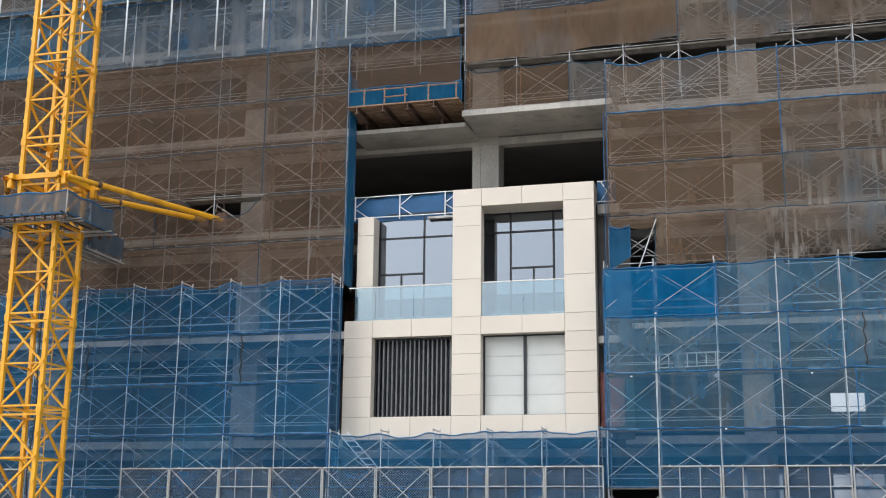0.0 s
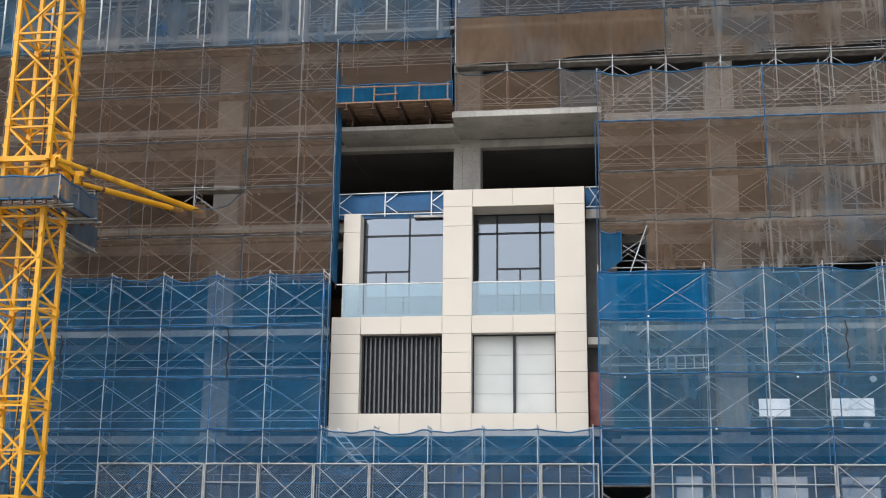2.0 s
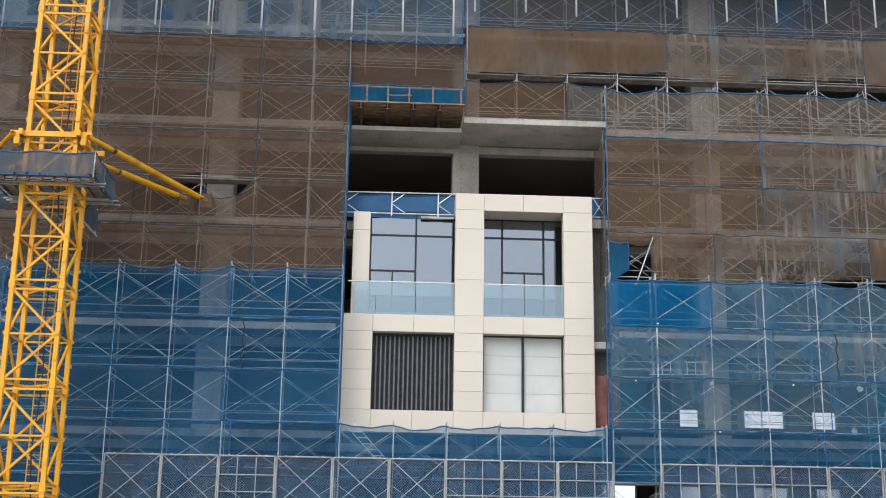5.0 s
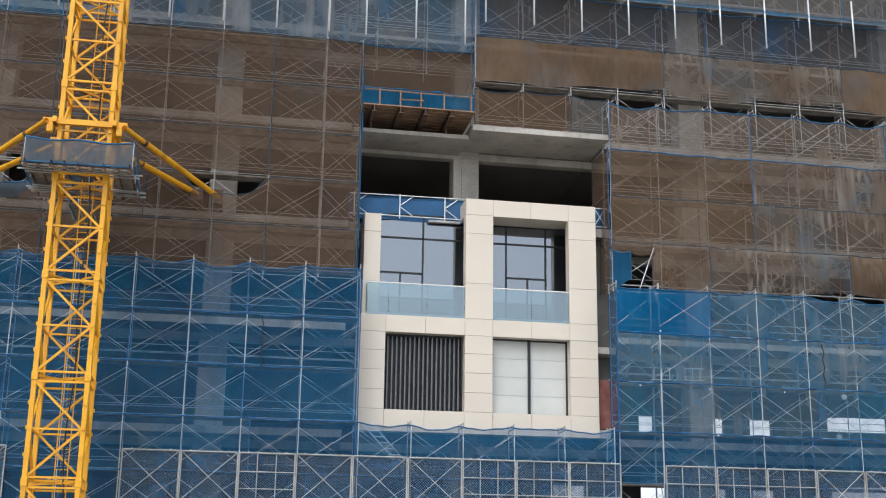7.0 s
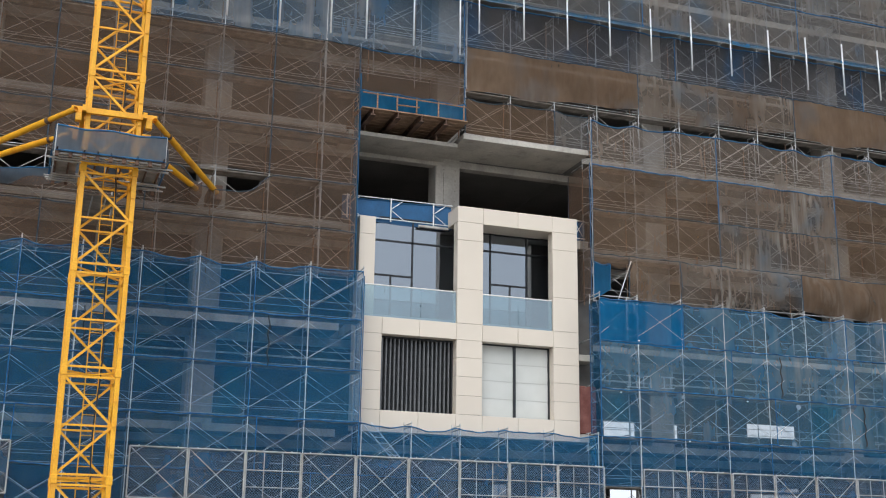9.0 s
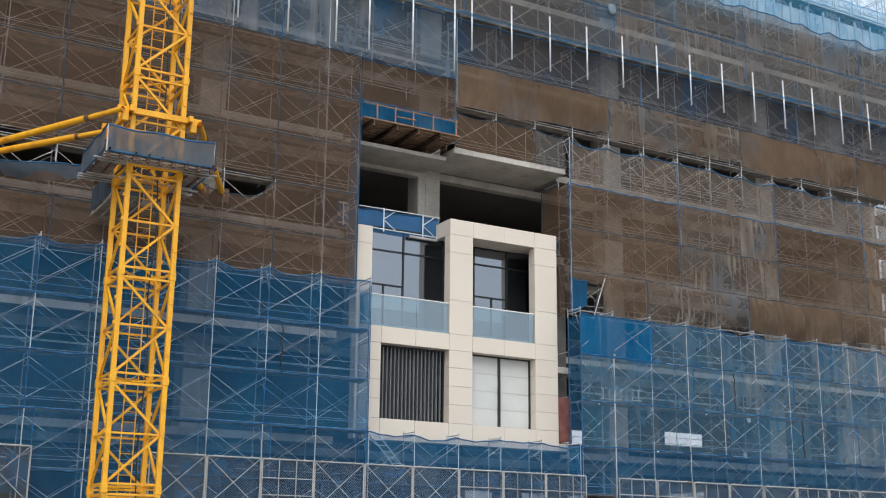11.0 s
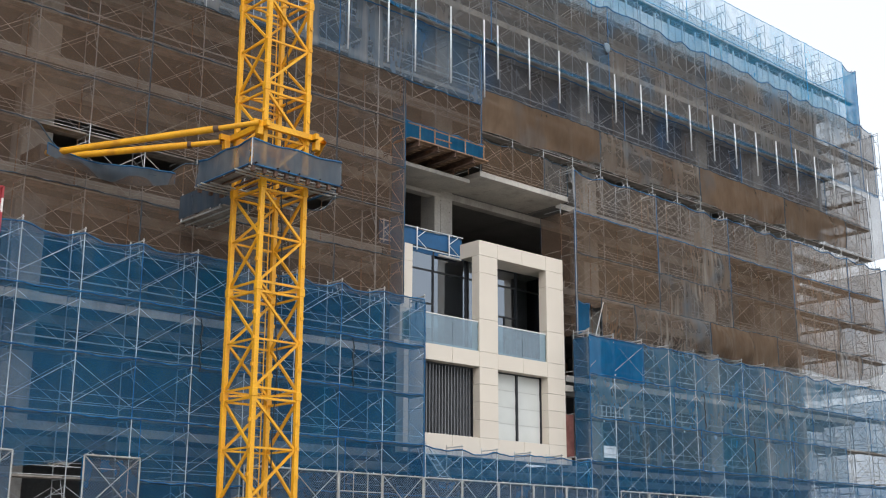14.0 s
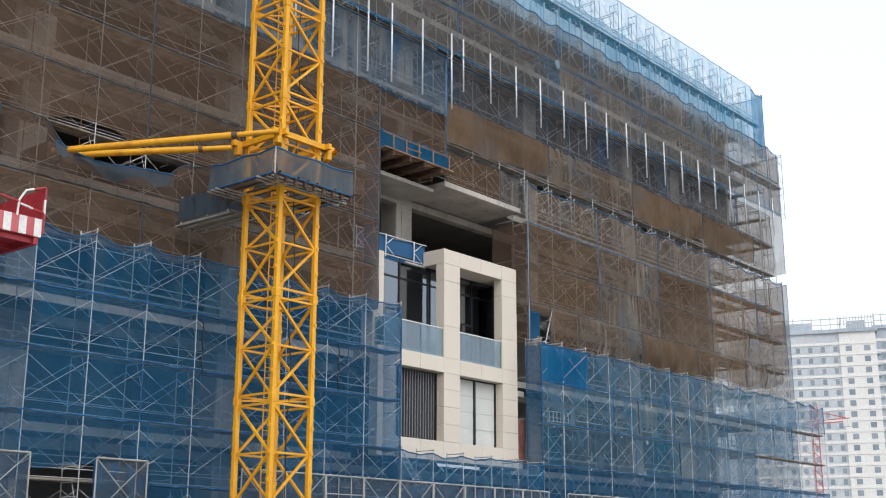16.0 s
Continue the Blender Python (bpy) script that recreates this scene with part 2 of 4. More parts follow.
def glass_material(name, tint, gloss, rough=0.02):
    m, n, l, b = material(name)
    tr, gl, mx = n.new("ShaderNodeBsdfTransparent"), n.new("ShaderNodeBsdfGlossy"), n.new("ShaderNodeMixShader")
    tr.inputs[0].default_value = (*tint, 1)
    gl.inputs["Color"].default_value = (0.82, 0.9, 1.0, 1)
    gl.inputs["Roughness"].default_value = rough
    mx.inputs[0].default_value = gloss
    l.new(tr.outputs[0], mx.inputs[1])
    l.new(gl.outputs[0], mx.inputs[2])
    l.new(mx.outputs[0], n["Material Output"].inputs[0])
    n.remove(b)
    return m


M_GLASS = glass_material("reflective_grey_glass", (0.2, 0.24, 0.28), 0.28)
M_RAILGLASS = glass_material("blue_tinted_balustrade_glass", (0.55, 0.68, 0.69), 0.2, 0.05)

# ---------------------------------------------------------------- helpers of this scene


def box(bm, lo, hi, bevel=0.0):
    lo, hi = Vector(lo), Vector(hi)
    m = Matrix.Translation((lo + hi) / 2) @ Matrix.Diagonal((*(hi - lo), 1))
    r = bmesh.ops.create_cube(bm, size=1, matrix=m)
    if bevel:
        es = {e for v in r["verts"] for e in v.link_edges}
        bmesh.ops.bevel(bm, geom=list(es), offset=bevel, segments=1, affect="EDGES")


def tube(bm, p, q, r=0.024, n=6, caps=False):
    p, q = Vector(p), Vector(q)
    d = (q - p).normalized()
    u = d.orthogonal().normalized()
    w = d.cross(u)
    rings = []
    for c in (p, q):
        rings.append([bm.verts.new(c + r * (math.cos(2 * math.pi * i / n) * u + math.sin(2 * math.pi * i / n) * w)) for i in range(n)])
    for i in range(n):
        f = bm.faces.new((rings[0][i], rings[0][(i + 1) % n], rings[1][(i + 1) % n], rings[1][i]))
        f.smooth = n > 5
    if caps:
        bm.faces.new(rings[0][::-1])
        bm.faces.new(rings[1])


def bar(bm, p, q, w, h=None, up=(0, 0, 1)):
    """A square bar from p to q."""
    h = h or w
    p, q = Vector(p), Vector(q)
    d = (q - p).normalized()
    up = Vector(up)
    if abs(d.dot(up)) > 0.98:
        up = Vector((0, 1, 0))
    s = d.cross(up).normalized()
    t = s.cross(d)
    a = [bm.verts.new(c + s * (i * w / 2) + t * (j * h / 2)) for c in (p, q) for i, j in ((-1, -1), (1, -1), (1, 1), (-1, 1))]
    for f in ((3, 2, 1, 0), (4, 5, 6, 7), (0, 1, 5, 4), (1, 2, 6, 5), (2, 3, 7, 6), (3, 0, 4, 7)):
        bm.faces.new([a[i] for i in f])


def mesh_of(name, bm, mat):
    me = bpy.data.meshes.new(name)
    bmesh.ops.recalc_face_normals(bm, faces=bm.faces)
    bm.to_mesh(me)
    bm.free()
    me.materials.append(mat)
    return me


def part(name, bm, mat, parent=None, label=""):
    me = bm if isinstance(bm, bpy.types.Mesh) else mesh_of(name, bm, mat)
    ob = new(name, me)
    ob.parent = parent
    if label:
        tagged(ob, label)
    return ob


def thing(name, label, category="", group="", kind="", at=(0, 0, 0)):
    ob = new(name)
    ob.empty_display_size = 0.3
    ob.location = at
    return tagged(ob, label, category, group, kind)


def boxes(*pairs, bevel=0.0):
    bm = bmesh.new()
    for lo, hi in pairs:
        box(bm, lo, hi, bevel)
    return bm


def tubes(segments, r=0.024, n=6):
    bm = bmesh.new()
    for p, q in segments:
        tube(bm, p, q, r, n)
    return bm


def rope_curve(name, pts, r, mat, parent=None, label=""):
    cu = bpy.data.curves.new(name, "CURVE")
    cu.dimensions, cu.bevel_depth, cu.bevel_resolution = "3D", r, 1
    sp = cu.splines.new("POLY")
    sp.points.add(len(pts) - 1)
    for a, b in zip(sp.points, pts):
        a.co = (*b, 1)
    cu.materials.append(mat)
    ob = new(name, cu)
    ob.parent = parent
    if label:
        tagged(ob, label)
    return ob


# ---------------------------------------------------------------- ground and building
GROUND = -8.55
bm = bmesh.new()
bmesh.ops.create_grid(bm, x_segments=40, y_segments=40, size=1500, matrix=Matrix.Translation((0, 200, GROUND)))
tagged(part("ground", bm, M_GROUND), "dusty bare ground of the building site", "ground", kind="structure")

LEVELS = [-3.72, 0.0, 3.72, 7.45, 11.17, 14.9, 18.6, 21.5]
EDGE = 1.0
RIGHT_END = {-3.72: 28.3, 0.0: 28.3, 3.72: 33.0, 7.45: 29.0, 11.17: 29.6, 14.9: 33.0, 18.6: 33.5, 21.5: 33.5}
COLUMNS = (-31.0, -22.0, -13.0, -4.8, 4.28, 13.45, 22.5, 27.7)
building = thing("concrete_building", "raw concrete frame building under construction behind scaffolding", "building", kind="structure")
for z in LEVELS:
    runs = ((-34, -0.3, EDGE), (-0.3, 9.3, 2.62), (9.3, RIGHT_END[z], EDGE)) if -1 < z < 12 else ((-34, RIGHT_END[z], EDGE),)
    for x0, x1, y0 in runs:
        low_end = -1 < z < 4 and x0 > 9
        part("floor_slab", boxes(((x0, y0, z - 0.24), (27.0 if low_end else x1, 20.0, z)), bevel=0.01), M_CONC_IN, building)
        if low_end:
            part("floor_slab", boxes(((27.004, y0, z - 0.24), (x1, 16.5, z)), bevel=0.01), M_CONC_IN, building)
        if y0 == EDGE:
            part("slab_edge", boxes(((x0, EDGE - 0.03, z - 0.25), (x1, EDGE - 0.002, z + 0.01))), M_CONC, building)
    part("edge_beam", boxes(((-34, 2.6, z - 0.52), (RIGHT_END[z] - 0.4, 3.0, z - 0.244)), bevel=0.01), M_CONC, building)
for x in COLUMNS:
    bm = boxes(((x - 0.5, 2.604, GROUND), (x + 0.5, 3.5, 21.3)), bevel=0.03)
    col = part("column", bm, M_CONC, building, "square raw concrete column with tie holes")
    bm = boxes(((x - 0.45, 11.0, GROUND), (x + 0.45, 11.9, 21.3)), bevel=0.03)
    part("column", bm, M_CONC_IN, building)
# tie holes and formwork joint on the column that stands free
bm = bmesh.new()
for z in [8.0 + 0.42 * i for i in range(7)]:
    for dx in (-0.17, 0.3):
        bmesh.ops.create_cube(bm, size=1, matrix=Matrix.Translation((4.28 + dx, 2.6, z)) @ Matrix.Diagonal((0.03, 0.012, 0.03, 1)))
part("tie_hole", bm, M_CORE, building, "rows of small dark tie holes")
part("formwork_joint", boxes(((4.1, 2.598, 7.5), (4.112, 2.606, 10.4))), M_CORE, building)
# back of the building, with open bays on the low storeys
bm = bmesh.new()
box(bm, (-34, 19.9, 3.72), (28.3, 20.3, 21.5))
box(bm, (28.3, 19.9, 14.9), (33.5, 20.3, 21.5))
def bays(z0, z1, lo, hi, gaps):
    """A wall strip between z0 and z1 whose gaps are open between lo and hi."""
    out, x = [], -34.0
    for g0, g1 in gaps:
        out += [(x, g0, z0, z1), (g0, g1, z0, lo), (g0, g1, hi, z1)]
        x = g1
    return out + [(x, 27.0, z0, z1)]


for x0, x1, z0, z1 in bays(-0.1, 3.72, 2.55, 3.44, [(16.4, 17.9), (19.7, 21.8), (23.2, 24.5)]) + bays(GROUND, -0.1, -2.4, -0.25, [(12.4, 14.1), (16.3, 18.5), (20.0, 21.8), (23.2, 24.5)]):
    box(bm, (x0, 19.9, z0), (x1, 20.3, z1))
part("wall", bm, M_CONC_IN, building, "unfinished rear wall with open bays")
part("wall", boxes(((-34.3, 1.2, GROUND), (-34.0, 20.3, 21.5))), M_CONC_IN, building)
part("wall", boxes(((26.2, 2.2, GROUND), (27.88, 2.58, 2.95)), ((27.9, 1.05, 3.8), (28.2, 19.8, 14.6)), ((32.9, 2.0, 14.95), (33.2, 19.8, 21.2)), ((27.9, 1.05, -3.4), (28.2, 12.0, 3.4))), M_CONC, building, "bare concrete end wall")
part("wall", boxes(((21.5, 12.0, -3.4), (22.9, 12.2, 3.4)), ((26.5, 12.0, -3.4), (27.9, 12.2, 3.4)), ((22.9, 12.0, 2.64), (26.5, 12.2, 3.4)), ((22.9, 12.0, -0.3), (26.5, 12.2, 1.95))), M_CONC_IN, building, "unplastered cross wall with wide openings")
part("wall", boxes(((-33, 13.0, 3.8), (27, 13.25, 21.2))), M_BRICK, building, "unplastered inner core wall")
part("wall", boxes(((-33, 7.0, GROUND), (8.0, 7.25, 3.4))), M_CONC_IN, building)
# formwork round the roof slab
for k in range(26):
    x = 5.0 + k * 1.1
    part("formwork_panel", boxes(((x, 0.75, 20.9), (x + 1.06, 0.82, 22.1))), M_FORM, building)
    part("formwork_rib", boxes(((x + 0.45, 0.66, 20.85), (x + 0.53, 0.75, 22.3))), M_FORM, building)
# projecting balcony slab over the finished bays
part("balcony_slab", boxes(((4.02, 0.18, 10.97), (9.2, 2.59, 11.18)), bevel=0.012), M_CONC, building, "projecting raw concrete balcony slab")
part("balcony_slab", boxes(((-0.25, 0.75, 10.8), (4.0, 2.59, 10.96)), bevel=0.012), M_CONC, building, "recessed concrete edge slab")

# ---------------------------------------------------------------- finished facade bays
facade = thing("finished_facade_bay", "finished cream stone-clad facade sample with balconies", "facade", kind="structure")
G = 0.004


def panel(x0, x1, z0, z1, y0=0.0, depth=0.42):
    part("cladding_panel", boxes(((x0 + G, y0, z0 + G), (x1 - G, y0 + depth, z1 - G)), bevel=0.008), M_PANEL, facade)


ZL = (0.65, 1.315, 1.99, 2.66, 3.3)
for x0, x1 in ((0.0, 1.0), (3.77, 4.76), (7.54, 8.57)):
    for z0, z1 in zip(ZL, ZL[1:]):
        panel(x0, x1, z0, z1)
for z0, z1 in ((-0.1, 0.65), (3.3, 3.9)):
    for x0, x1 in ((0, 1.0), (1.0, 2.38), (2.38, 3.77), (3.77, 4.76), (4.76, 6.14), (6.14, 7.54), (7.54, 8.57)):
        panel(x0, x1, z0, z1)
for x0, x1 in ((3.77, 4.77), (7.54, 8.57)):
    for z0, z1 in ((3.9, 5.17), (5.17, 6.99), (6.99, 7.68), (7.68, 8.28)):
        panel(x0, x1, z0, z1, depth=0.42 if z0 < 7.6 else 1.1)
for x0, x1 in ((4.77, 6.15), (6.15, 7.54)):
    panel(x0, x1, 7.66, 8.28, depth=1.1)
for z0, z1 in ((3.9, 5.17), (5.17, 6.99), (6.99, 7.66)):
    panel(0.21, 0.81, z0, z1, y0=0.5, depth=0.6)
# dark backing behind the joints
part("backing", boxes(((0.03, 0.03, -0.05), (0.97, 0.40, 3.85)), ((3.8, 0.03, -0.05), (4.73, 0.40, 3.87)), ((7.57, 0.03, -0.05), (8.54, 0.4, 3.87)),
                      ((0.9, 0.03, -0.05), (7.6, 0.4, 0.61)), ((0.9, 0.03, 3.34), (7.6, 0.4, 3.86)),
                      ((3.8, 0.03, 3.8), (4.74, 0.4, 8.24)), ((7.57, 0.03, 3.8), (8.54, 0.4, 8.24)), ((4.7, 0.03, 7.70), (7.6, 1.05, 8.24)),
                      ((0.24, 0.53, 3.8), (0.78, 1.05, 7.6))), M_CORE, facade)
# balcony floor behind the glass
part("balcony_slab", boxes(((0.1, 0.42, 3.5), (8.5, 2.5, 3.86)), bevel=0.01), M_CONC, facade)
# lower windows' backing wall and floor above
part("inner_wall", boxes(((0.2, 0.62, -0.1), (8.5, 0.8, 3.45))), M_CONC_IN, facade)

# louvre screen
louvre = thing("louvre_screen", "dark grey vertical louvre screen in a clad opening", "louvre")
part("frame", boxes(((1.006, 0.36, 0.656), (1.06, 0.5, 3.294)), ((3.71, 0.36, 0.656), (3.764, 0.5, 3.294)), ((1.06, 0.36, 3.24), (3.71, 0.5, 3.294)), ((1.06, 0.36, 0.656), (3.71, 0.5, 0.7))), M_DARKFRAME, louvre)
part("backing", boxes(((1.06, 0.58, 0.7), (3.71, 0.61, 3.24))), M_DARKFRAME, louvre)
slat_me = mesh_of("slat", boxes(((-0.026, -0.05, 0), (0.026, 0.05, 2.54)), bevel=0.004), M_LOUVRE)
for i in range(17):
    part("slat", slat_me, None, louvre).location = (1.14 + i * 0.1555, 0.44, 0.7)


def glazed(name, label, y, xs, zs, panes, bars, cat="window"):
    """A window: outer frame, bars and panes, all in one plane."""
    w = thing(name, label, cat)
    x0, x1 = xs
    z0, z1 = zs
    part("window_frame", boxes(((x0, y - 0.04, z0), (x0 + 0.06, y + 0.05, z1)), ((x1 - 0.06, y - 0.04, z0), (x1, y + 0.05, z1)),
                               ((x0 + 0.06, y - 0.04, z0), (x1 - 0.06, y + 0.05, z0 + 0.06)), ((x0 + 0.06, y - 0.04, z1 - 0.06), (x1 - 0.06, y + 0.05, z1))), M_DARKFRAME, w)
    for a in bars:
        (bx0, bz0), (bx1, bz1) = a
        part("mullion", boxes(((bx0 - 0.027, y - 0.045, bz0 - 0.027), (bx1 + 0.027, y + 0.045, bz1 + 0.027))), M_DARKFRAME, w)
    for a in panes:
        part("pane", boxes(((a[0], y, a[1]), (a[2], y + 0.012, a[3]))), M_GLASS, w)
    return w


glazed("balcony_window", "dark-framed reflective balcony window with grey glass", 1.2, (0.8, 4.2), (3.9, 7.9),
       [(0.86, 3.96, 2.4, 5.67), (0.86, 5.74, 2.4, 6.96), (0.86, 7.03, 2.4, 7.84), (2.47, 3.96, 4.14, 6.96), (2.47, 7.03, 4.14, 7.84)],
       [((2.435, 3.9), (2.435, 7.85)), ((0.86, 7.0), (4.14, 7.0)), ((0.86, 5.7), (2.4, 5.7)), ((1.62, 3.95), (1.62, 5.67))])
glazed("balcony_window", "dark-framed reflective window recessed under a clad lintel", 1.2, (4.26, 8.5), (3.9, 7.95),
       [(4.32, 3.96, 5.48, 6.96), (4.32, 7.03, 5.48, 7.9), (5.55, 5.77, 6.96, 6.96), (5.55, 7.03, 6.96, 7.9), (5.55, 3.96, 6.96, 5.7), (7.04, 3.96, 8.44, 6.96), (7.04, 7.03, 8.44, 7.9)],
       [((5.515, 3.9), (5.515, 7.9)), ((7.0, 3.9), (7.0, 7.9)), ((4.32, 7.0), (8.44, 7.0)), ((5.55, 5.73), (6.96, 5.73)), ((6.31, 3.96), (6.31, 5.7))])
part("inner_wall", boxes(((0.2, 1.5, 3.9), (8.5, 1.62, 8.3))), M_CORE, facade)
part("side_wall", boxes(((8.45, 0.44, 3.9), (8.55, 1.5, 8.2))), M_DARKFRAME, facade)

# blinds behind the two-part window
win = thing("shaded_window", "two-part window covered by white horizontally seamed blinds", "window")
part("window_frame", boxes(((4.77, 0.36, 0.656), (4.81, 0.46, 3.294)), ((7.49, 0.36, 0.656), (7.534, 0.46, 3.294)), ((6.11, 0.36, 0.69), (6.2, 0.46, 3.26)),
                           ((4.81, 0.36, 3.26), (7.49, 0.46, 3.294)), ((4.81, 0.36, 0.656), (7.49, 0.46, 0.69))), M_DARKFRAME, win)
for x0, x1 in ((4.81, 6.11), (6.2, 7.49)):
    bm = bmesh.new()
    for k in range(4):
        z0, z1 = 0.69 + k * 0.6425, 0.69 + (k + 1) * 0.6425
        vs = []
        for i in range(13):
            u = i / 12
            for j, zz in enumerate((z0 + 0.004, (z0 + z1) / 2, z1 - 0.004)):
                vs.append(bm.verts.new((x0 + u * (x1 - x0), 0.44 - (0.012 if j == 1 else 0) + 0.004 * math.sin(9 * u + k), zz)))
        for i in range(12):
            for j in range(2):
                bm.faces.new((vs[i * 3 + j], vs[i * 3 + 3 + j], vs[i * 3 + 4 + j], vs[i * 3 + 1 + j])).smooth = True
    bl = part("blind", bm, M_BLIND, win)
    for k in range(1, 4):
        part("batten", boxes(((x0 + 0.01, 0.43, 0.68 + k * 0.6425), (x1 - 0.01, 0.446, 0.705 + k * 0.6425))), M_BATTEN, bl)

# glass balustrades
for x0, x1, cuts, y in ((0.12, 3.76, (1.07, 2.43), 0.06), (4.77, 7.53, (6.17,), 0.06)):
    rail = thing("glass_balustrade", "frameless blue-tinted glass balustrade with pale top rail", "railing", "balcony balustrades")
    ends = (x0 + (0.22 if x0 < 1 else 0), *cuts, x1)
    for a, b in zip(ends, ends[1:]):
        part("pane", boxes(((a + 0.008, y, 3.9), (b - 0.008, y + 0.018, 5.02))), M_RAILGLASS, rail)
    part("top_rail", boxes(((x0, y - 0.02, 5.02), (x1, y + 0.045, 5.06)), bevel=0.006), M_WHITE, rail)
    part("channel", boxes(((x0 + 0.2, y + 0.06, 3.87), (x1, y + 0.1, 4.0))), M_STEEL, rail)
rail_end = thing("glass_return_panel", "glass balustrade return at the balcony end", "railing")
part("pane", boxes(((0.33, 0.09, 3.9), (0.35, 1.15, 5.02))), M_RAILGLASS, rail_end)

# ---------------------------------------------------------------- scaffolding
FRAME_CACHE = {}


def frame_mesh(lift, d, rusty=False):
    key = ("f", lift, d, rusty)
    if key not in FRAME_CACHE:
        bm = tubes([((0, 0, 0), (0, 0, lift)), ((0, d, 0), (0, d, lift)), ((0, 0, lift - 0.06), (0, d, lift - 0.06))], 0.018)
        tube(bm, (0, 0, lift - 0.45), (0, d, lift - 0.45), 0.014, 5)
        tube(bm, (0, 0.02, lift - 0.75), (0, 0.3, lift - 0.08), 0.011, 5)
        me = mesh_of("frame", bm, M_FRAME)
        if rusty:
            me.materials.append(M_RUSTTUBE)
            for f in me.polygons:
                f.material_index = int(f.center.y > 0.6 * d)
        FRAME_CACHE[key] = me
    return FRAME_CACHE[key]


def brace_mesh(p, lift, mat):
    key = ("b", p, lift, mat.name)
    if key not in FRAME_CACHE:
        bm = tubes([((0, 0, 0.28), (p, 0, lift - 0.25)), ((0, 0.02, lift - 0.25), (p, 0.02, 0.28))], 0.009, 5)
        FRAME_CACHE[key] = mesh_of("cross_brace", bm, mat)
    return FRAME_CACHE[key]


def ledger_mesh(p):
    key = ("l", p)
    if key not in FRAME_CACHE:
        FRAME_CACHE[key] = mesh_of("ledger", tubes([((-0.03, 0, 0.02), (p + 0.03, 0, 0.02)), ((0, 0, 0.26), (p, 0, 0.26))], 0.0115, 5), M_STEEL)
    return FRAME_CACHE[key]


def deck_mesh(p, d):
    key = ("d", p, d)
    if key not in FRAME_CACHE:
        FRAME_CACHE[key] = mesh_of("deck", boxes(((0.03, 0.12, -0.05), (p - 0.03, 0.38, 0.0)), ((0.03, 0.4, -0.05), (p - 0.03, d - 0.1, 0.0))), M_DECK)
    return FRAME_CACHE[key]


def scaffold(label, m, p, nb, lift, nl, d=0.8, stubs=0.12, skip=(), brace_y=0.045, rusty=False):
    """Frame scaffold of nb bays and nl lifts, its outer front foot at m's origin."""
    s = thing("scaffold", label, "scaffold", "facade scaffolding")
    s.matrix_world = m
    rnd = random.Random(nb * 100 + nl)
    for j in range(nl):
        for i in range(nb + 1):
            f = part("frame", frame_mesh(lift, d, rusty and (i * 7 + j * 3) % 5 < 3), None, s)
            f.location = (i * p, 0, j * lift)
            f.rotation_euler = (0, rnd.uniform(-0.004, 0.004), 0)
        for i in range(nb):
            if (i, j) in skip:
                continue
            part("cross_brace", brace_mesh(p, lift, M_BRACE if brace_y > 0 else M_BRACEOUT), None, s).location = (i * p, brace_y, j * lift)
            part("cross_brace", brace_mesh(p, lift, M_BRACE), None, s).location = (i * p, d - 0.03, j * lift)
            part("ledger", ledger_mesh(p), None, s).location = (i * p, 0.02, j * lift)
            part("ledger", ledger_mesh(p), None, s).location = (i * p, d - 0.05, j * lift + 0.4)
            if j:
                part("deck", deck_mesh(p, d), None, s).location = (i * p, 0, j * lift)
    if stubs:
        stub = mesh_of("standard_spigot", tubes([((0, 0, 0), (0, 0, stubs)), ((0, d, 0), (0, d, stubs + 0.04)), ((0, -0.04, stubs * 0.5), (0, d, stubs * 0.5))], 0.022), M_STEEL)
        for i in range(nb + 1):
            part("standard_spigot", stub, None, s).location = (i * p, 0, nl * lift)
    tie = mesh_of("wall_tie", tubes([((0, d, 0.2), (0, d + 0.95, 0.2))], 0.02, 5), M_STEEL)
    for i in range(0, nb + 1, 3):
        for j in range(nl):
            part("wall_tie", tie, None, s).location = (i * p, 0, j * lift)
    return s


LEFT_X, RIGHT_X = -0.05, 8.69
P = 1.84
scaffold("lower steel frame scaffold behind blue netting", pose(LEFT_X - 14 * P, -1.15, GROUND), P, 14, 1.72, 8, brace_y=-0.03)
scaffold("low scaffold in front of the finished facade base", pose(LEFT_X + 0.09, -1.15, GROUND), 1.735, 5, 1.72, 5, brace_y=-0.03)
scaffold("lower steel frame scaffold beside the finished bays", pose(RIGHT_X + 1.83, -0.95, GROUND), 1.83, 15, 1.72, 8, brace_y=-0.03)
scaffold("narrow first bay of the lower scaffold", pose(8.97, -0.95, GROUND), 1.53, 1, 1.72, 8, brace_y=-0.03)
scaffold("upper steel frame scaffold behind brown netting", pose(-1.4 - 13 * 1.85, 0.0, 5.07), 1.85, 13, 1.77, 7, rusty=True)
scaffold("narrow end bay of the upper scaffold", pose(-1.38, 0.0, 5.07), 1.28, 1, 1.77, 5, rusty=True)
scaffold("upper steel frame scaffold with brown netting", pose(9.07, -0.3, 5.1), 1.84, 14, 1.79, 4, rusty=True)
scaffold("set-back scaffold on the projecting slab", pose(4.1, 0.24, 11.2), 1.84, 17, 1.78, 3, d=0.7, rusty=True)
scaffold("set-back scaffold above the loading platform", pose(-1.4, 0.2, 13.0), 1.84, 3, 1.75, 2, d=0.7, rusty=True)
top_left = scaffold("top scaffold lift behind dark blue netting", pose(-1.4 - 12 * 1.87, -0.5, 16.4), 1.87, 12, 2.02, 2, brace_y=0.0)
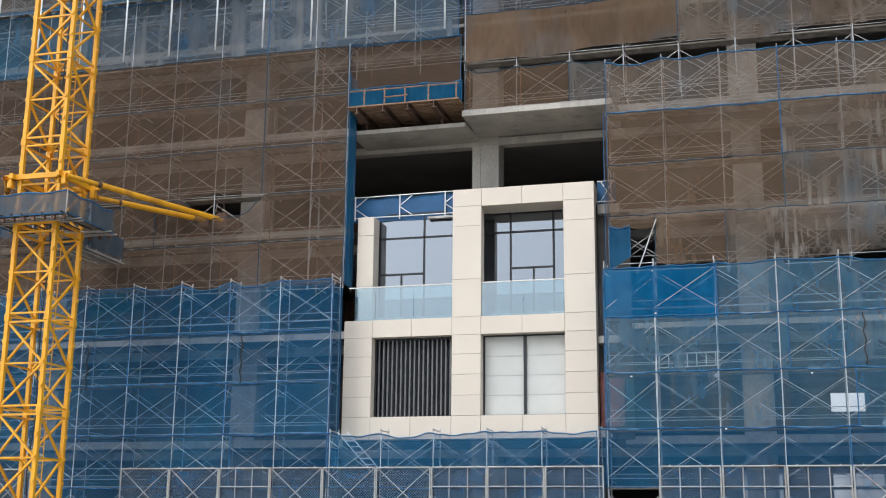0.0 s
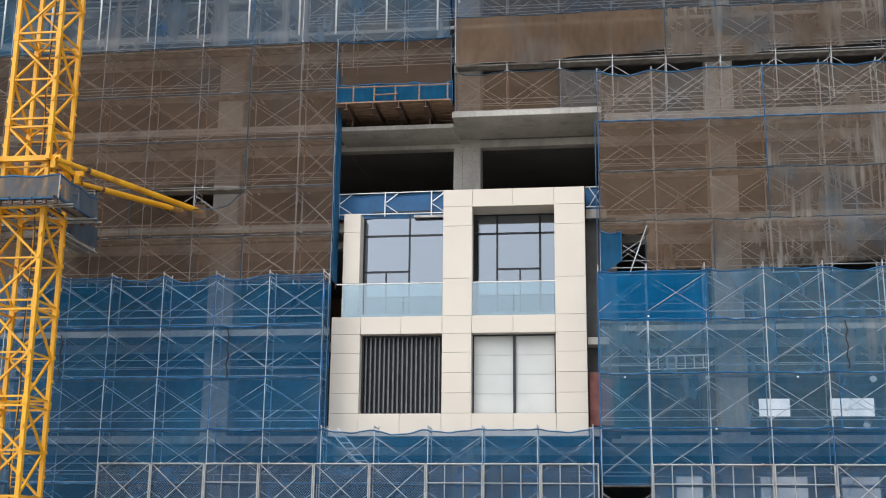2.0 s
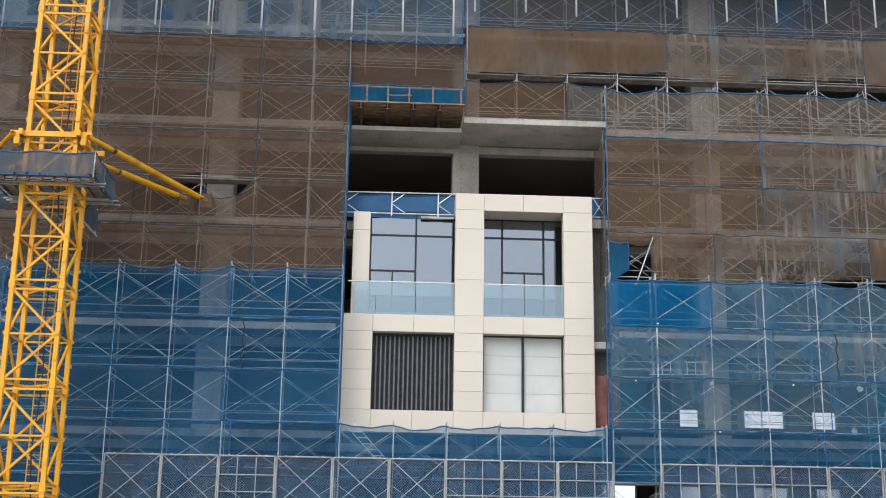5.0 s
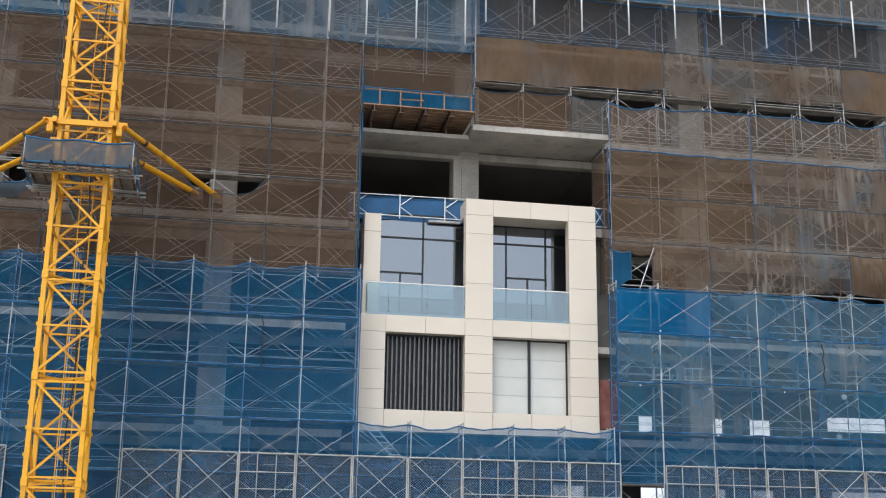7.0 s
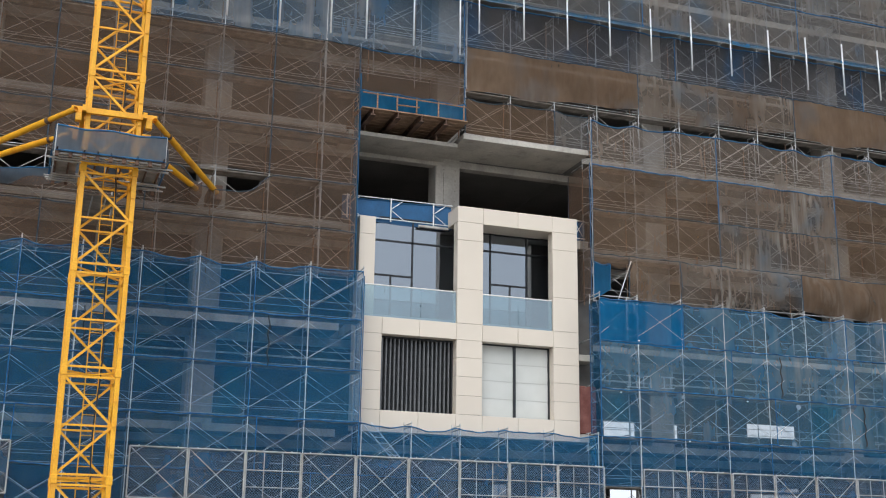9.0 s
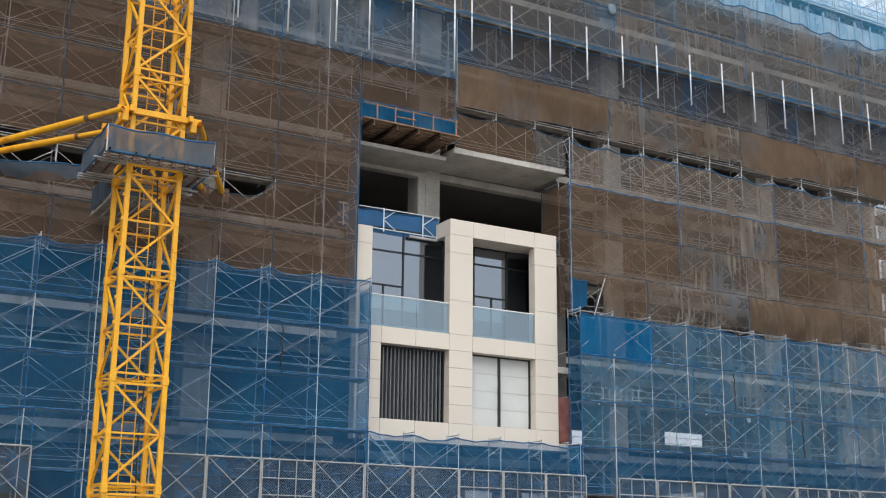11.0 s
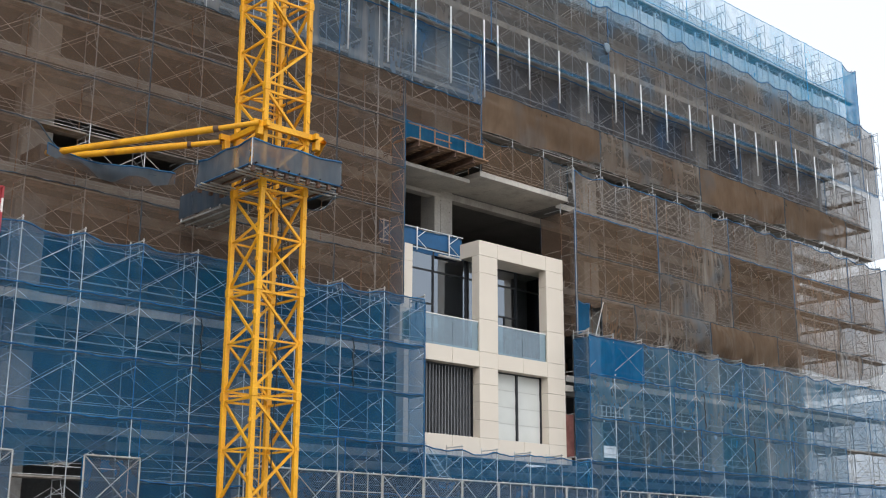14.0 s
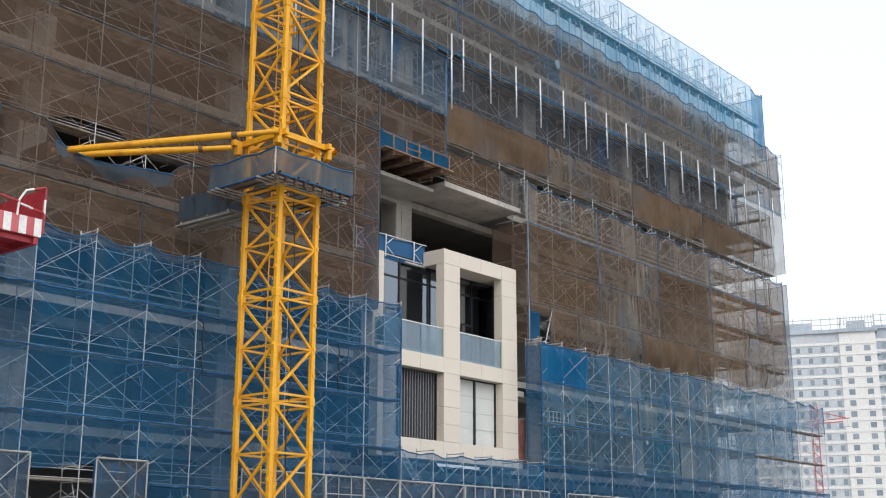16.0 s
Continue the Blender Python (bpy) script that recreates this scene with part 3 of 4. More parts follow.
top_mid = scaffold("narrow bays of the top scaffold above the platform", pose(-0.07, -0.5, 16.4), 1.82, 2, 2.02, 2, brace_y=0.0)
top_right = scaffold("top scaffold lift under the roof guard", pose(4.34, -0.5, 16.4), 1.84, 17, 2.02, 2, brace_y=0.0)
scaffold("roof edge scaffold inside light blue netting", pose(-22.0, 0.42, 20.4), 1.84, 31, 2.1, 2, d=0.5, stubs=0)
scaffold("inner roof scaffold with formwork props", pose(4.4, 1.1, 21.5), 1.84, 16, 1.45, 2, d=1.2)
scaffold("inner scaffold tower at the open building end", pose(29.3, 2.3, GROUND), 1.83, 3, 1.79, 16, d=1.2)
ret = scaffold("end scaffold returning round the building corner", pose(35.45, 0.7, GROUND, 0, 0, 90), 1.83, 4, 1.79, 17)

# long bare standards that reach down below the top scaffold
for s, p, n, low in ((top_left, 1.87, 13, -2.38), (top_mid, 1.82, 3, -2.38), (top_right, 1.84, 17, -1.43)):
    for i in range(n):
        bm = bmesh.new()
        tube(bm, (0, 0, low + 0.05 * math.sin(i * 2.1)), (0, 0, 0.9), 0.033, 8, True)
        part("long_standard", bm, M_WHITEPIPE, s, "bright bare steel tube reaching down").location = (i * p, -0.05, 0)

# ---------------------------------------------------------------- safety nets
def net(label, x0, x1, z0, z1, y, mat, pitch=1.84, sag=0.05, bulge=0.025, low_sag=0.03, hem=M_ROPE, seed=0, top_line=None, low_line=None, folds=0.03, turn=None):
    """A hung net, tied at every standard, scalloped between the ties, with a rope hem along its top."""
    rnd = random.Random(seed * 7919 + int(x0 * 31) + int(z0 * 17))
    nx = max(4, int((x1 - x0) / 0.13))
    nz = max(4, int((z1 - z0) / 0.22))
    ph = [rnd.uniform(0, 6.3) for _ in range(4)]
    bm = bmesh.new()
    rows = []
    for j in range(nz + 1):
        v = j / nz
        row = []
        for i in range(nx + 1):
            u = i / nx
            x = x0 + u * (x1 - x0)
            tie = abs(math.sin(math.pi * ((x - x0) / pitch)))
            top = z1 - sag * tie * (0.7 + 0.5 * math.sin(ph[0] + x * 0.9)) + (top_line(x) if top_line else 0)
            low = z0 - low_sag * tie + (low_line(x) if low_line else 0)
            z = low + v * (top - low)
            out = bulge * tie * math.sin(math.pi * min(1, v * 1.0)) ** 0.8 * (0.8 + 0.5 * math.sin(ph[1] + x * 0.7))
            out += folds * (1.5 * noise.noise(Vector((x * 0.7, z * 0.5, seed * 3.1))) + 0.45 * noise.noise(Vector((x * 2.3 + z * 0.9, z * 0.8, seed * 1.7))))
            out += folds * 0.3 * max(0.0, noise.noise(Vector((x * 0.35, z * 0.4, seed * 0.7)))) * math.sin(x * 9 + z * 3 + 4 * noise.noise(Vector((x * 0.5, z * 0.5, seed * 2.0))))
            row.append(bm.verts.new((x, y - max(0.0, out) * (0.2 + 0.8 * tie) - 0.003, z)))
        rows.append(row)
    for j in range(nz):
        for i in range(nx):
            bm.faces.new((rows[j][i], rows[j][i + 1], rows[j + 1][i + 1], rows[j + 1][i])).smooth = True
    hem_pts = [v.co.copy() + Vector((0, -0.012, 0.0)) for v in rows[-1]]
    edge = [(r[0].co.copy(), r[-1].co.copy()) for r in rows]
    me = mesh_of("safety_net", bm, mat)
    ob = tagged(new("safety_net", me), label, "net", "facade safety nets")
    if hem:
        rope_curve("hem_rope", [p + Vector((0, 0, 0.012 * math.sin(k * 1.3))) for k, p in enumerate(hem_pts)], 0.024 if hem is M_ROPE else 0.016, hem, ob)
    for side in (0, -1):
        rope_curve("side_rope", [r[side] + Vector((0, -0.014, 0)) for r in edge], 0.014, hem or M_ROPE, ob)
    if turn:
        ob.matrix_world = turn
    return ob


def net_row(label, x0, x1, z0, z1, y, mats, bays, pitch=1.84, **kw):
    """Nets side by side along a row of bays."""
    x, k = x0, 0
    while x < x1 - 0.3:
        xe = min(x1, x + bays * pitch)
        if x1 - xe < pitch * 0.7:
            xe = x1
        net(label, x, xe - 0.01, z0, z1, y, mats[k % len(mats)], pitch, seed=k + int(z0 * 3 + 50), **kw)
        x = xe
        k += 1


LX = LEFT_X - 14 * P
blue = "blue semi-transparent safety net tied to the lower scaffold"
net_row(blue, LX, LEFT_X, 3.46, 5.16, -1.15, [N_BLUE], 4, P, sag=0.2, bulge=0.02)
net_row(blue, LX, LEFT_X, 1.76, 3.46, -1.15, [N_BLUE], 5, P)
net_row(blue, LX, LEFT_X, 0.05, 1.76, -1.15, [N_BLUE, N_BLUE], 4, P)
net_row(blue, LX + P, -14.8, -1.67, 0.05, -1.15, [N_BLUE], 4, P)
net(blue, -14.8, -10.8, -1.0, 0.05, -1.15, N_BLUE, P, low_line=lambda x: -0.5 + 0.24 * (x + 14.8) * 0.5, bulge=0.2, folds=0.08)
net_row(blue, -10.8, LEFT_X, -1.67, 0.05, -1.15, [N_BLUE], 4, P)
net_row(blue, LX, -15.0, GROUND + 0.3, -1.67, -1.15, [N_BLUE], 5, P)
net_row(blue, -10.8, RIGHT_X, GROUND + 0.3, -1.67, -1.15, [N_BLUE], 5, P)
net_row("blue safety net scalloped below the cream facade", LEFT_X, RIGHT_X, -1.67, 0.02, -1.15, [N_BLUE], 5, 1.735, sag=0.14, bulge=0.05)
net("blue net return at the scaffold end", 0, 0.85, -1.6, 5.0, 0, N_BLUE, 0.85, turn=pose(LEFT_X + 0.03, -1.15, 0, 0, 0, 90), hem=None)

rb = "blue semi-transparent safety net on the scaffold beside the finished bays"
XR = RIGHT_X + 16 * 1.83
net_row(rb, 12.4, XR, 3.55, 5.12, -0.95, [N_BLUEMID], 4, 1.83, sag=0.16, bulge=0.02)
net_row(rb, 8.97, 33.3, 1.8, 3.53, -0.95, [N_BLUEMID], 3, 1.83)
net_row(rb, 8.97, 28.4, 0.08, 1.8, -0.95, [N_BLUEMID], 4, 1.83)
net_row(rb, RIGHT_X, XR, -1.67, 0.08, -0.95, [N_BLUE], 4, 1.83)
net_row(rb, RIGHT_X + 1.83, XR, GROUND + 0.3, -1.67, -0.95, [N_BLUE], 5, 1.83)
net("blue net return beside the finished bays", 0, 0.8, -1.6, 5.0, 0, N_BLUE, 0.8, turn=pose(8.92, -0.98, 0, 0, 0, 90), hem=None)
net("bright blue opaque tarpaulin tied over the scaffold guardrail", 8.97, 12.42, 3.5, 5.08, -0.962, N_TARP, 1.83, sag=0.05, bulge=0.05, seed=5, low_line=lambda x: -0.02 * (x - 9))

bl = "brown dust-stained safety net tied to the upper scaffold"
XL = -1.4 - 13 * 1.85
net_row(bl, XL, -0.1, 8.61, 10.34, -0.025, [N_BROWN], 4, 1.85, bulge=0.06, folds=0.05, hem=M_ROPED,
        low_line=lambda x: 0.28 * math.exp(-((x + 12.6) / 1.2) ** 4) + 0.1 * math.exp(-((x + 4.8) / 1.2) ** 4))
for z0, z1 in ((5.2, 6.84), (12.15, 13.95), (10.36, 12.13)):
    net_row(bl, XL, -0.1, z0, z1, -0.025, [N_BROWN], 4, 1.85, bulge=0.06, folds=0.04, hem=M_ROPED)
net_row(bl, XL, -15.6, 6.84, 8.59, -0.025, [N_BROWN], 4, 1.85, bulge=0.06, hem=M_ROPED)


def drape_left(x):
    return -0.85 * math.exp(-((x + 11.75) / 2.15) ** 8) - 0.2 * math.exp(-((x + 9.3) / 0.8) ** 2)


def drape_right(x):
    return -0.72 * math.exp(-((x + 4.75) / 1.3) ** 6)


net("brown net pulled down round the crane struts", -15.6, -7.4, 6.84, 8.59, -0.025, N_BROWN, 1.85, bulge=0.16, folds=0.09, top_line=drape_left, hem=M_ROPED)
net("brown net pulled down round the crane struts", -7.4, -0.1, 6.84, 8.59, -0.025, N_BROWN, 1.85, bulge=0.1, folds=0.06, top_line=drape_right, hem=M_ROPED)
net("blue tarpaulin sheet sagging below the strut opening", -13.8, -9.6, 7.6, 7.95, -0.05, N_GREYBLUE, 4.25, sag=0.35, low_sag=0.4, bulge=0.12, folds=0.12)
net("blue net strip closing the upper scaffold end", 0, 0.75, 5.2, 12.9, 0, N_BLUED, 0.75, turn=pose(-0.06, 0.0, 0, 0, 0, 90), hem=None, folds=0.06)
net_row("blue-grey safety net above the brown rows", XL, 3.95, 13.95, 16.5, 0.0, [N_BLUEGREY, N_BLUEMID, N_BLUEGREY], 4, 1.85, folds=0.05)
net("brown net over the loading platform", -0.1, 4.0, 12.15, 13.95, 0.1, N_BROWN, 1.84, bulge=0.04, low_sag=0.06)

br = "brown streaked safety net on the upper scaffold"
XE = 9.07 + 14 * 1.84
net_row(br, 9.07, XE, 10.45, 12.25, -0.325, [N_TAUPE], 3, sag=0.16, hem=M_ROPE, folds=0.09, bulge=0.12)
net_row(br, 9.07, XE, 8.68, 10.45, -0.325, [N_BROWNR, N_STREAK, N_BROWNR, N_BROWNR, N_BROWNR], 3, hem=M_ROPE, folds=0.09, bulge=0.12)
net_row(br, 9.07, 29.7, 6.95, 8.68, -0.325, [N_BROWNR, N_STREAK, N_BROWNR, N_BROWNR], 3, hem=M_ROPED, bulge=0.14, folds=0.1)
net("brown net with a torn lifted corner", 10.55, 12.75, 5.3, 6.95, -0.325, N_BROWNR, 1.84, hem=M_ROPED, bulge=0.2, folds=0.14)
net("ragged brown net strip over a torn opening", 9.07, 10.55, 6.55, 6.95, -0.325, N_BROWNR, 0.7, hem=M_ROPED, low_sag=0.12, folds=0.1)
net("blue cloth hanging loose in a torn net opening", 9.08, 9.75, 5.2, 6.6, -0.32, N_BLUED, 0.6, sag=0.1, folds=0.16, low_line=lambda x: 0.6 * (x - 9.1))
pole = part("loose_pole", tubes([((9.95, -0.42, 5.0), (10.6, -0.42, 6.75))], 0.02), M_STEEL)
tagged(pole, "loose steel pole leaning in the torn net opening", "pole")
net_row(br, 12.75, 31.6, 5.25, 6.95, -0.325, [N_STREAK, N_DENSE, N_BROWNR], 3, hem=M_ROPED, bulge=0.35, folds=0.16, low_line=lambda x: 0.1 * math.sin(x * 0.8) + 0.02 * (x - 12))
for z0, z1, x0, y in ((6.95, 8.68, 29.7, -0.35), (13.0, 14.7, 32.2, 0.18), (14.7, 16.6, 30.4, 0.18)):
    net("thin brown net at the building end, open to the sky", x0, XE, z0, z1, y, N_THIN, 1.84, hem=M_ROPED, folds=0.12)
net("thin brown net at the building end, open to the sky", 31.6, 34.0, 5.6, 6.95, -0.325, N_THIN, 1.84, hem=M_ROPED, folds=0.12, low_line=lambda x: 0.25 * (x - 31.6))
net("brown net closing the scaffold end", 0, 1.9, 5.2, 10.5, 0, N_BROWN, 0.95, turn=pose(8.95, -0.34, 0, 0, 0, 90), hem=None, folds=0.06)

net_row("brown net hung loosely with a wavy lifted lower edge", 4.1, 32.2, 13.0, 14.75, 0.215, [N_DENSE, N_STREAK, N_DENSE, N_DENSE], 4, hem=M_ROPED, bulge=0.2, folds=0.14,
        low_line=lambda x: 0.3 * ((x - 4.1) / 7.36 % 1) ** 2 + 0.14 * math.sin(x * 0.9) ** 2 - 0.12)
net_row("brown net standing on the projecting slab", 4.1, 9.2, 11.22, 12.62, 0.215, [N_BROWNR, N_GREY], 2, hem=M_ROPED, folds=0.07, sag=0.1)
net_row("dark blue net behind hanging tubes", 4.0, 30.4, 14.7, 16.6, 0.215, [N_DUSK], 5, folds=0.12)
net_row("grey-brown safety net on the top scaffold", XL, XE, 16.5, 18.5, -0.52, [N_GREY], 4, bulge=0.02)
net_row("grey-brown safety net on the top scaffold", XL, XE, 18.5, 20.5, -0.52, [N_GREY], 4, sag=0.22, bulge=0.02)
net_row("light blue safety net round the roof edge", XL, XE - 1.0, 20.3, 22.5, 0.38, [N_SKY], 5, bulge=0.05, sag=0.03, hem=M_ROPESKY)
net_row("light blue safety net round the roof edge", XL, XE - 1.0, 22.5, 24.7, 0.38, [N_SKY], 6, sag=0.035, bulge=0.05, hem=M_ROPESKY)
net_row("light blue inner net along the roof formwork", 4.4, XE - 2.5, 22.9, 24.2, 1.9, [N_SKY], 6, bulge=0.04, hem=M_ROPESKY)
net("light blue net closing the roof corner", 0, 6.0, 20.3, 24.5, 0, N_SKY, 1.83, turn=pose(XE + 0.5, 0.38, 0, 0, 0, 90), folds=0.08)
net("doubled light blue net at the roof corner", XE - 1.0, XE + 0.5, 20.3, 24.6, 0.38, N_SKYD, 1.5, sag=0.25, folds=0.1)
for z0, z1, mt in ((5.4, 12.3, N_GREY), (13.0, 20.4, N_GREY), (-1.6, 5.0, N_BLUE)):
    net("safety net round the building corner", 0, 7.3, z0, z1, 0, mt, 1.83, turn=pose(35.5, -0.3, 0, 0, 0, 90), folds=0.1)

for z, y, x0 in ((16.44, -0.56, XL),):
    net_row("bright blue doubled net band along a seam", x0, XE, z, z + 0.1, y, [N_BAND], 4, sag=0.05, bulge=0.02, hem=None, folds=0.06, low_sag=0.1)

# ---------------------------------------------------------------- tower crane
crane = thing("tower_crane_mast", "yellow lattice tower crane mast tied to the building", "crane", at=(-8.87, -4.3, GROUND))
HALF, SEC = 0.725, 2.95
OX, OY = -8.87, -4.3
Z0 = 3.5 - 5 * SEC


def section_parts():
    """Meshes of one mast section, centred on the axis, its foot at z = 0."""
    c = [(-HALF, -HALF), (HALF, -HALF), (HALF, HALF), (-HALF, HALF)]
    leg = bmesh.new()
    box(leg, (-0.07, -0.07, 0), (0.07, 0.07, SEC), 0.012)
    box(leg, (-0.09, -0.09, -0.12), (0.09, 0.09, 0.12), 0.012)
    for z in (0.75, 1.5, 2.2):
        box(leg, (-0.115, -0.045, z - 0.05), (-0.06, 0.045, z + 0.05))
    meshes = {"leg": mesh_of("leg", leg, M_YEL)}
    rail = bmesh.new()
    bar(rail, (-HALF, 0, 0.14), (HALF, 0, 0.14), 0.06)
    bar(rail, (-HALF, 0, -0.14), (HALF, 0, -0.14), 0.06)
    meshes["ring_bar"] = mesh_of("ring_bar", rail, M_YEL)
    diag = bmesh.new()
    bar(diag, (-HALF + 0.04, 0, 0.16), (HALF - 0.04, 0, SEC / 2), 0.068)
    bar(diag, (HALF - 0.04, 0, SEC / 2), (-HALF + 0.04, 0, SEC - 0.16), 0.068)
    bar(diag, (-HALF, 0, SEC / 2), (HALF, 0, SEC / 2), 0.055)
    meshes["diagonal"] = mesh_of("diagonal", diag, M_YEL)
    inner = bmesh.new()
    bar(inner, (-HALF, -HALF, 0.02), (HALF, HALF, 0.02), 0.05)
    bar(inner, (HALF, -HALF, 0.02), (-HALF, HALF, 0.02), 0.05)
    meshes["inner_brace"] = mesh_of("inner_brace", inner, M_YEL)
    lad = bmesh.new()
    for x in (-0.18, 0.18):
        tube(lad, (x, 0, 0), (x, 0, SEC), 0.018, 5)
    for k in range(10):
        tube(lad, (-0.18, 0, 0.15 + k * 0.29), (0.18, 0, 0.15 + k * 0.29), 0.012, 5)
    meshes["ladder"] = mesh_of("ladder", lad, M_YEL)
    return c, meshes


corners, SM = section_parts()
for k in range(0, 13):
    z = Z0 + k * SEC
    if z + SEC < GROUND:
        continue
    sect = new("mast_section")
    sect.parent = crane
    sect.location = (0, 0, z - GROUND)
    for a, (cx, cy) in enumerate(corners):
        leg = part("leg", SM["leg"], None, sect)
        leg.location = (cx, cy, 0)
        leg.rotation_euler = (0, 0, a * math.pi / 2)
        ang = a * math.pi / 2
        off = (0, -HALF) if a == 0 else (HALF, 0) if a == 1 else (0, HALF) if a == 2 else (-HALF, 0)
        for nm in ("ring_bar", "diagonal"):
            d = part(nm, SM[nm], None, sect)
            d.location = (*off, 0)
            d.rotation_euler = (0, 0, ang)
    part("inner_brace", SM["inner_brace"], None, sect)
    ld = part("ladder", SM["ladder"], None, sect)
    ld.location = (0.1, 0.35, 0)
bm = boxes(((-1.1, -1.1, 0), (1.1, 1.1, 0.5)), bevel=0.03)
part("footing", bm, M_CONC, crane, "concrete footing block")
# tie collar
zc = 8.15 - GROUND
bm = bmesh.new()
for s in (-1, 1):
    bar(bm, (-1.22, s * 0.86, zc), (1.22, s * 0.86, zc), 0.13, 0.17)
    bar(bm, (s * 0.86, -1.1, zc), (s * 0.86, 1.1, zc), 0.12, 0.17)
    for x in (-1.0, 1.0):
        box(bm, (x - 0.09, s * 0.86 - 0.1, zc - 0.36), (x + 0.09, s * 0.86 + 0.1, zc - 0.08), 0.02)
part("tie_collar", bm, M_YEL, crane, "yellow steel tie collar")
struts = [((-1.1, -1.02, zc - 0.05), (-4.75, 4.7, 7.78 - GROUND)), ((-1.1, 1.0, zc - 0.1), (-4.2, 4.75, 7.82 - GROUND)),
          ((1.15, -1.02, zc - 0.1), (3.9, 4.7, 7.85 - GROUND)), ((1.1, 1.0, zc - 0.3), (3.2, 4.7, 7.9 - GROUND))]
for p, q in struts:
    p, q = Vector(p), Vector(q)
    st = part("tie_strut", tubes([(p + (q - p) * 0.2, q)], 0.1, 14), M_YEL, crane, "thick yellow tubular tie strut")
    part("strut_end", tubes([(p, p + (q - p) * 0.185)], 0.08, 12), M_YEL, st)
    part("joint_sleeve", tubes([(p + (q - p) * 0.18, p + (q - p) * 0.205)], 0.105, 12), M_RUST, st)
    part("anchor_plate", boxes((q - Vector((0.2, 0.05, 0.25)), q + Vector((0.2, 1.4, 0.25)))), M_RUST, st)
# netted working platform round the mast
plat = thing("crane_work_platform", "tube-built work platform with blue-grey netting round the crane mast", "platform", at=(OX, OY, 6.65))
W0, W1, D0, D1 = -1.55, 1.5, -1.4, 1.35
rnd = random.Random(4)
for i in range(13):
    y = D0 + 0.05 + i * (D1 - D0 - 0.1) / 12
    if -0.6 < y < 0.6:
        continue
    part("platform_tube", tubes([((W0 - rnd.uniform(0, 0.25), y, -0.05), (W1 + rnd.uniform(0, 0.35), y, -0.05 + rnd.uniform(-0.02, 0.02)))], 0.027), M_GALV, plat)
bm = bmesh.new()
for i in range(9):
    x = W0 + 0.05 + i * (W1 - W0 - 0.1) / 8
    bm = bmesh.new()
    tube(bm, (x, D0 - rnd.uniform(0.05, 0.2), 0.03), (x, D1 + 0.1, 0.03), 0.03, 6)
    for y in (D0, D1):
        box(bm, (x - 0.05, y - 0.05, -0.16), (x + 0.05, y + 0.05, 0.0))
    part("cross_tube", bm, M_RUST, plat)
part("deck", boxes(((W0, D0, 0.07), (W1, -0.9, 0.11)), ((W0, 0.9, 0.07), (W1, D1, 0.11)), ((W0, -0.9, 0.07), (-0.9, 0.9, 0.11)), ((0.9, -0.9, 0.07), (W1, 0.9, 0.11))), M_DECK, plat)
for x, y in ((W0, D0), (0, D0), (W1, D0), (W0, D1), (0, D1), (W1, D1), (W0, 0), (W1, 0)):
    part("guard_post", tubes([((x, y, 0), (x, y, 0.78))], 0.024), M_STEEL, plat)


def skirt(p, q, outward, seed):
    bm = bmesh.new()
    p, q, o = Vector(p), Vector(q), Vector(outward)
    rows = []
    for j in range(6):
        v = j / 5
        rows.append([bm.verts.new(p + (q - p) * (i / 24) + Vector((0, 0, 0.76 * v - 0.06 * math.sin(math.pi * i / 12) ** 2 * v)) + o * (0.05 * noise.noise(Vector((i * 0.4, v * 2, seed))) + 0.06 * (1 - v))) for i in range(25)])
    for j in range(5):
        for i in range(24):
            bm.faces.new((rows[j][i], rows[j][i + 1], rows[j + 1][i + 1], rows[j + 1][i])).smooth = True
    top = [v.co.copy() for v in rows[-1]]
    ob = part("skirt_net", bm, N_GREYBLUE, plat, "dusty blue-grey netting")
    rope_curve("hem_rope", top, 0.03, M_ROPE, ob)
    rope_curve("hem_rope", [p + o * 0.06, q + o * 0.06], 0.025, M_ROPE, ob)


skirt((W0, D0 - 0.03, 0), (W1, D0 - 0.03, 0), (0, -1, 0), 1.0)
skirt((W1, D1 + 0.03, 0), (W0, D1 + 0.03, 0), (0, 1, 0), 2.0)
skirt((W0 - 0.03, D1, 0), (W0 - 0.03, D0, 0), (-1, 0, 0), 3.0)
skirt((W1 + 0.03, D0, 0), (W1 + 0.03, D1, 0), (1, 0, 0), 4.0)
# second small net bridge between platform and building
bridge = thing("access_bridge", "netted tube access bridge between crane platform and scaffold", "platform", at=(OX, OY, 6.4))
part("deck", boxes(((-0.55, 1.6, -0.05), (0.35, 4.05, 0.0))), M_DECK, bridge)
part("tube", tubes([((x, 1.6, -0.1), (x, 4.15, -0.1)) for x in (-0.6, -0.3, 0.1, 0.4)] + [((x, y, -0.1), (x, y, 0.8)) for x in (-0.6, 0.4) for y in (1.7, 3.9)], 0.026), M_STEEL, bridge)
part("side_net", boxes(((-0.63, 1.6, 0.0), (-0.62, 4.0, 0.75)), ((0.42, 1.6, 0.0), (0.43, 4.0, 0.75))), N_GREYBLUE, bridge)
# cable down the mast
cable = rope_curve("power_cable", [(OX + 0.25 + 0.05 * math.sin(k * 0.9), OY - 0.3 + 0.04 * math.cos(k * 1.3), GROUND + k * 0.6) for k in range(60)], 0.022, M_BLACK)
tagged(cable, "black power cable hanging inside the crane mast", "cable")

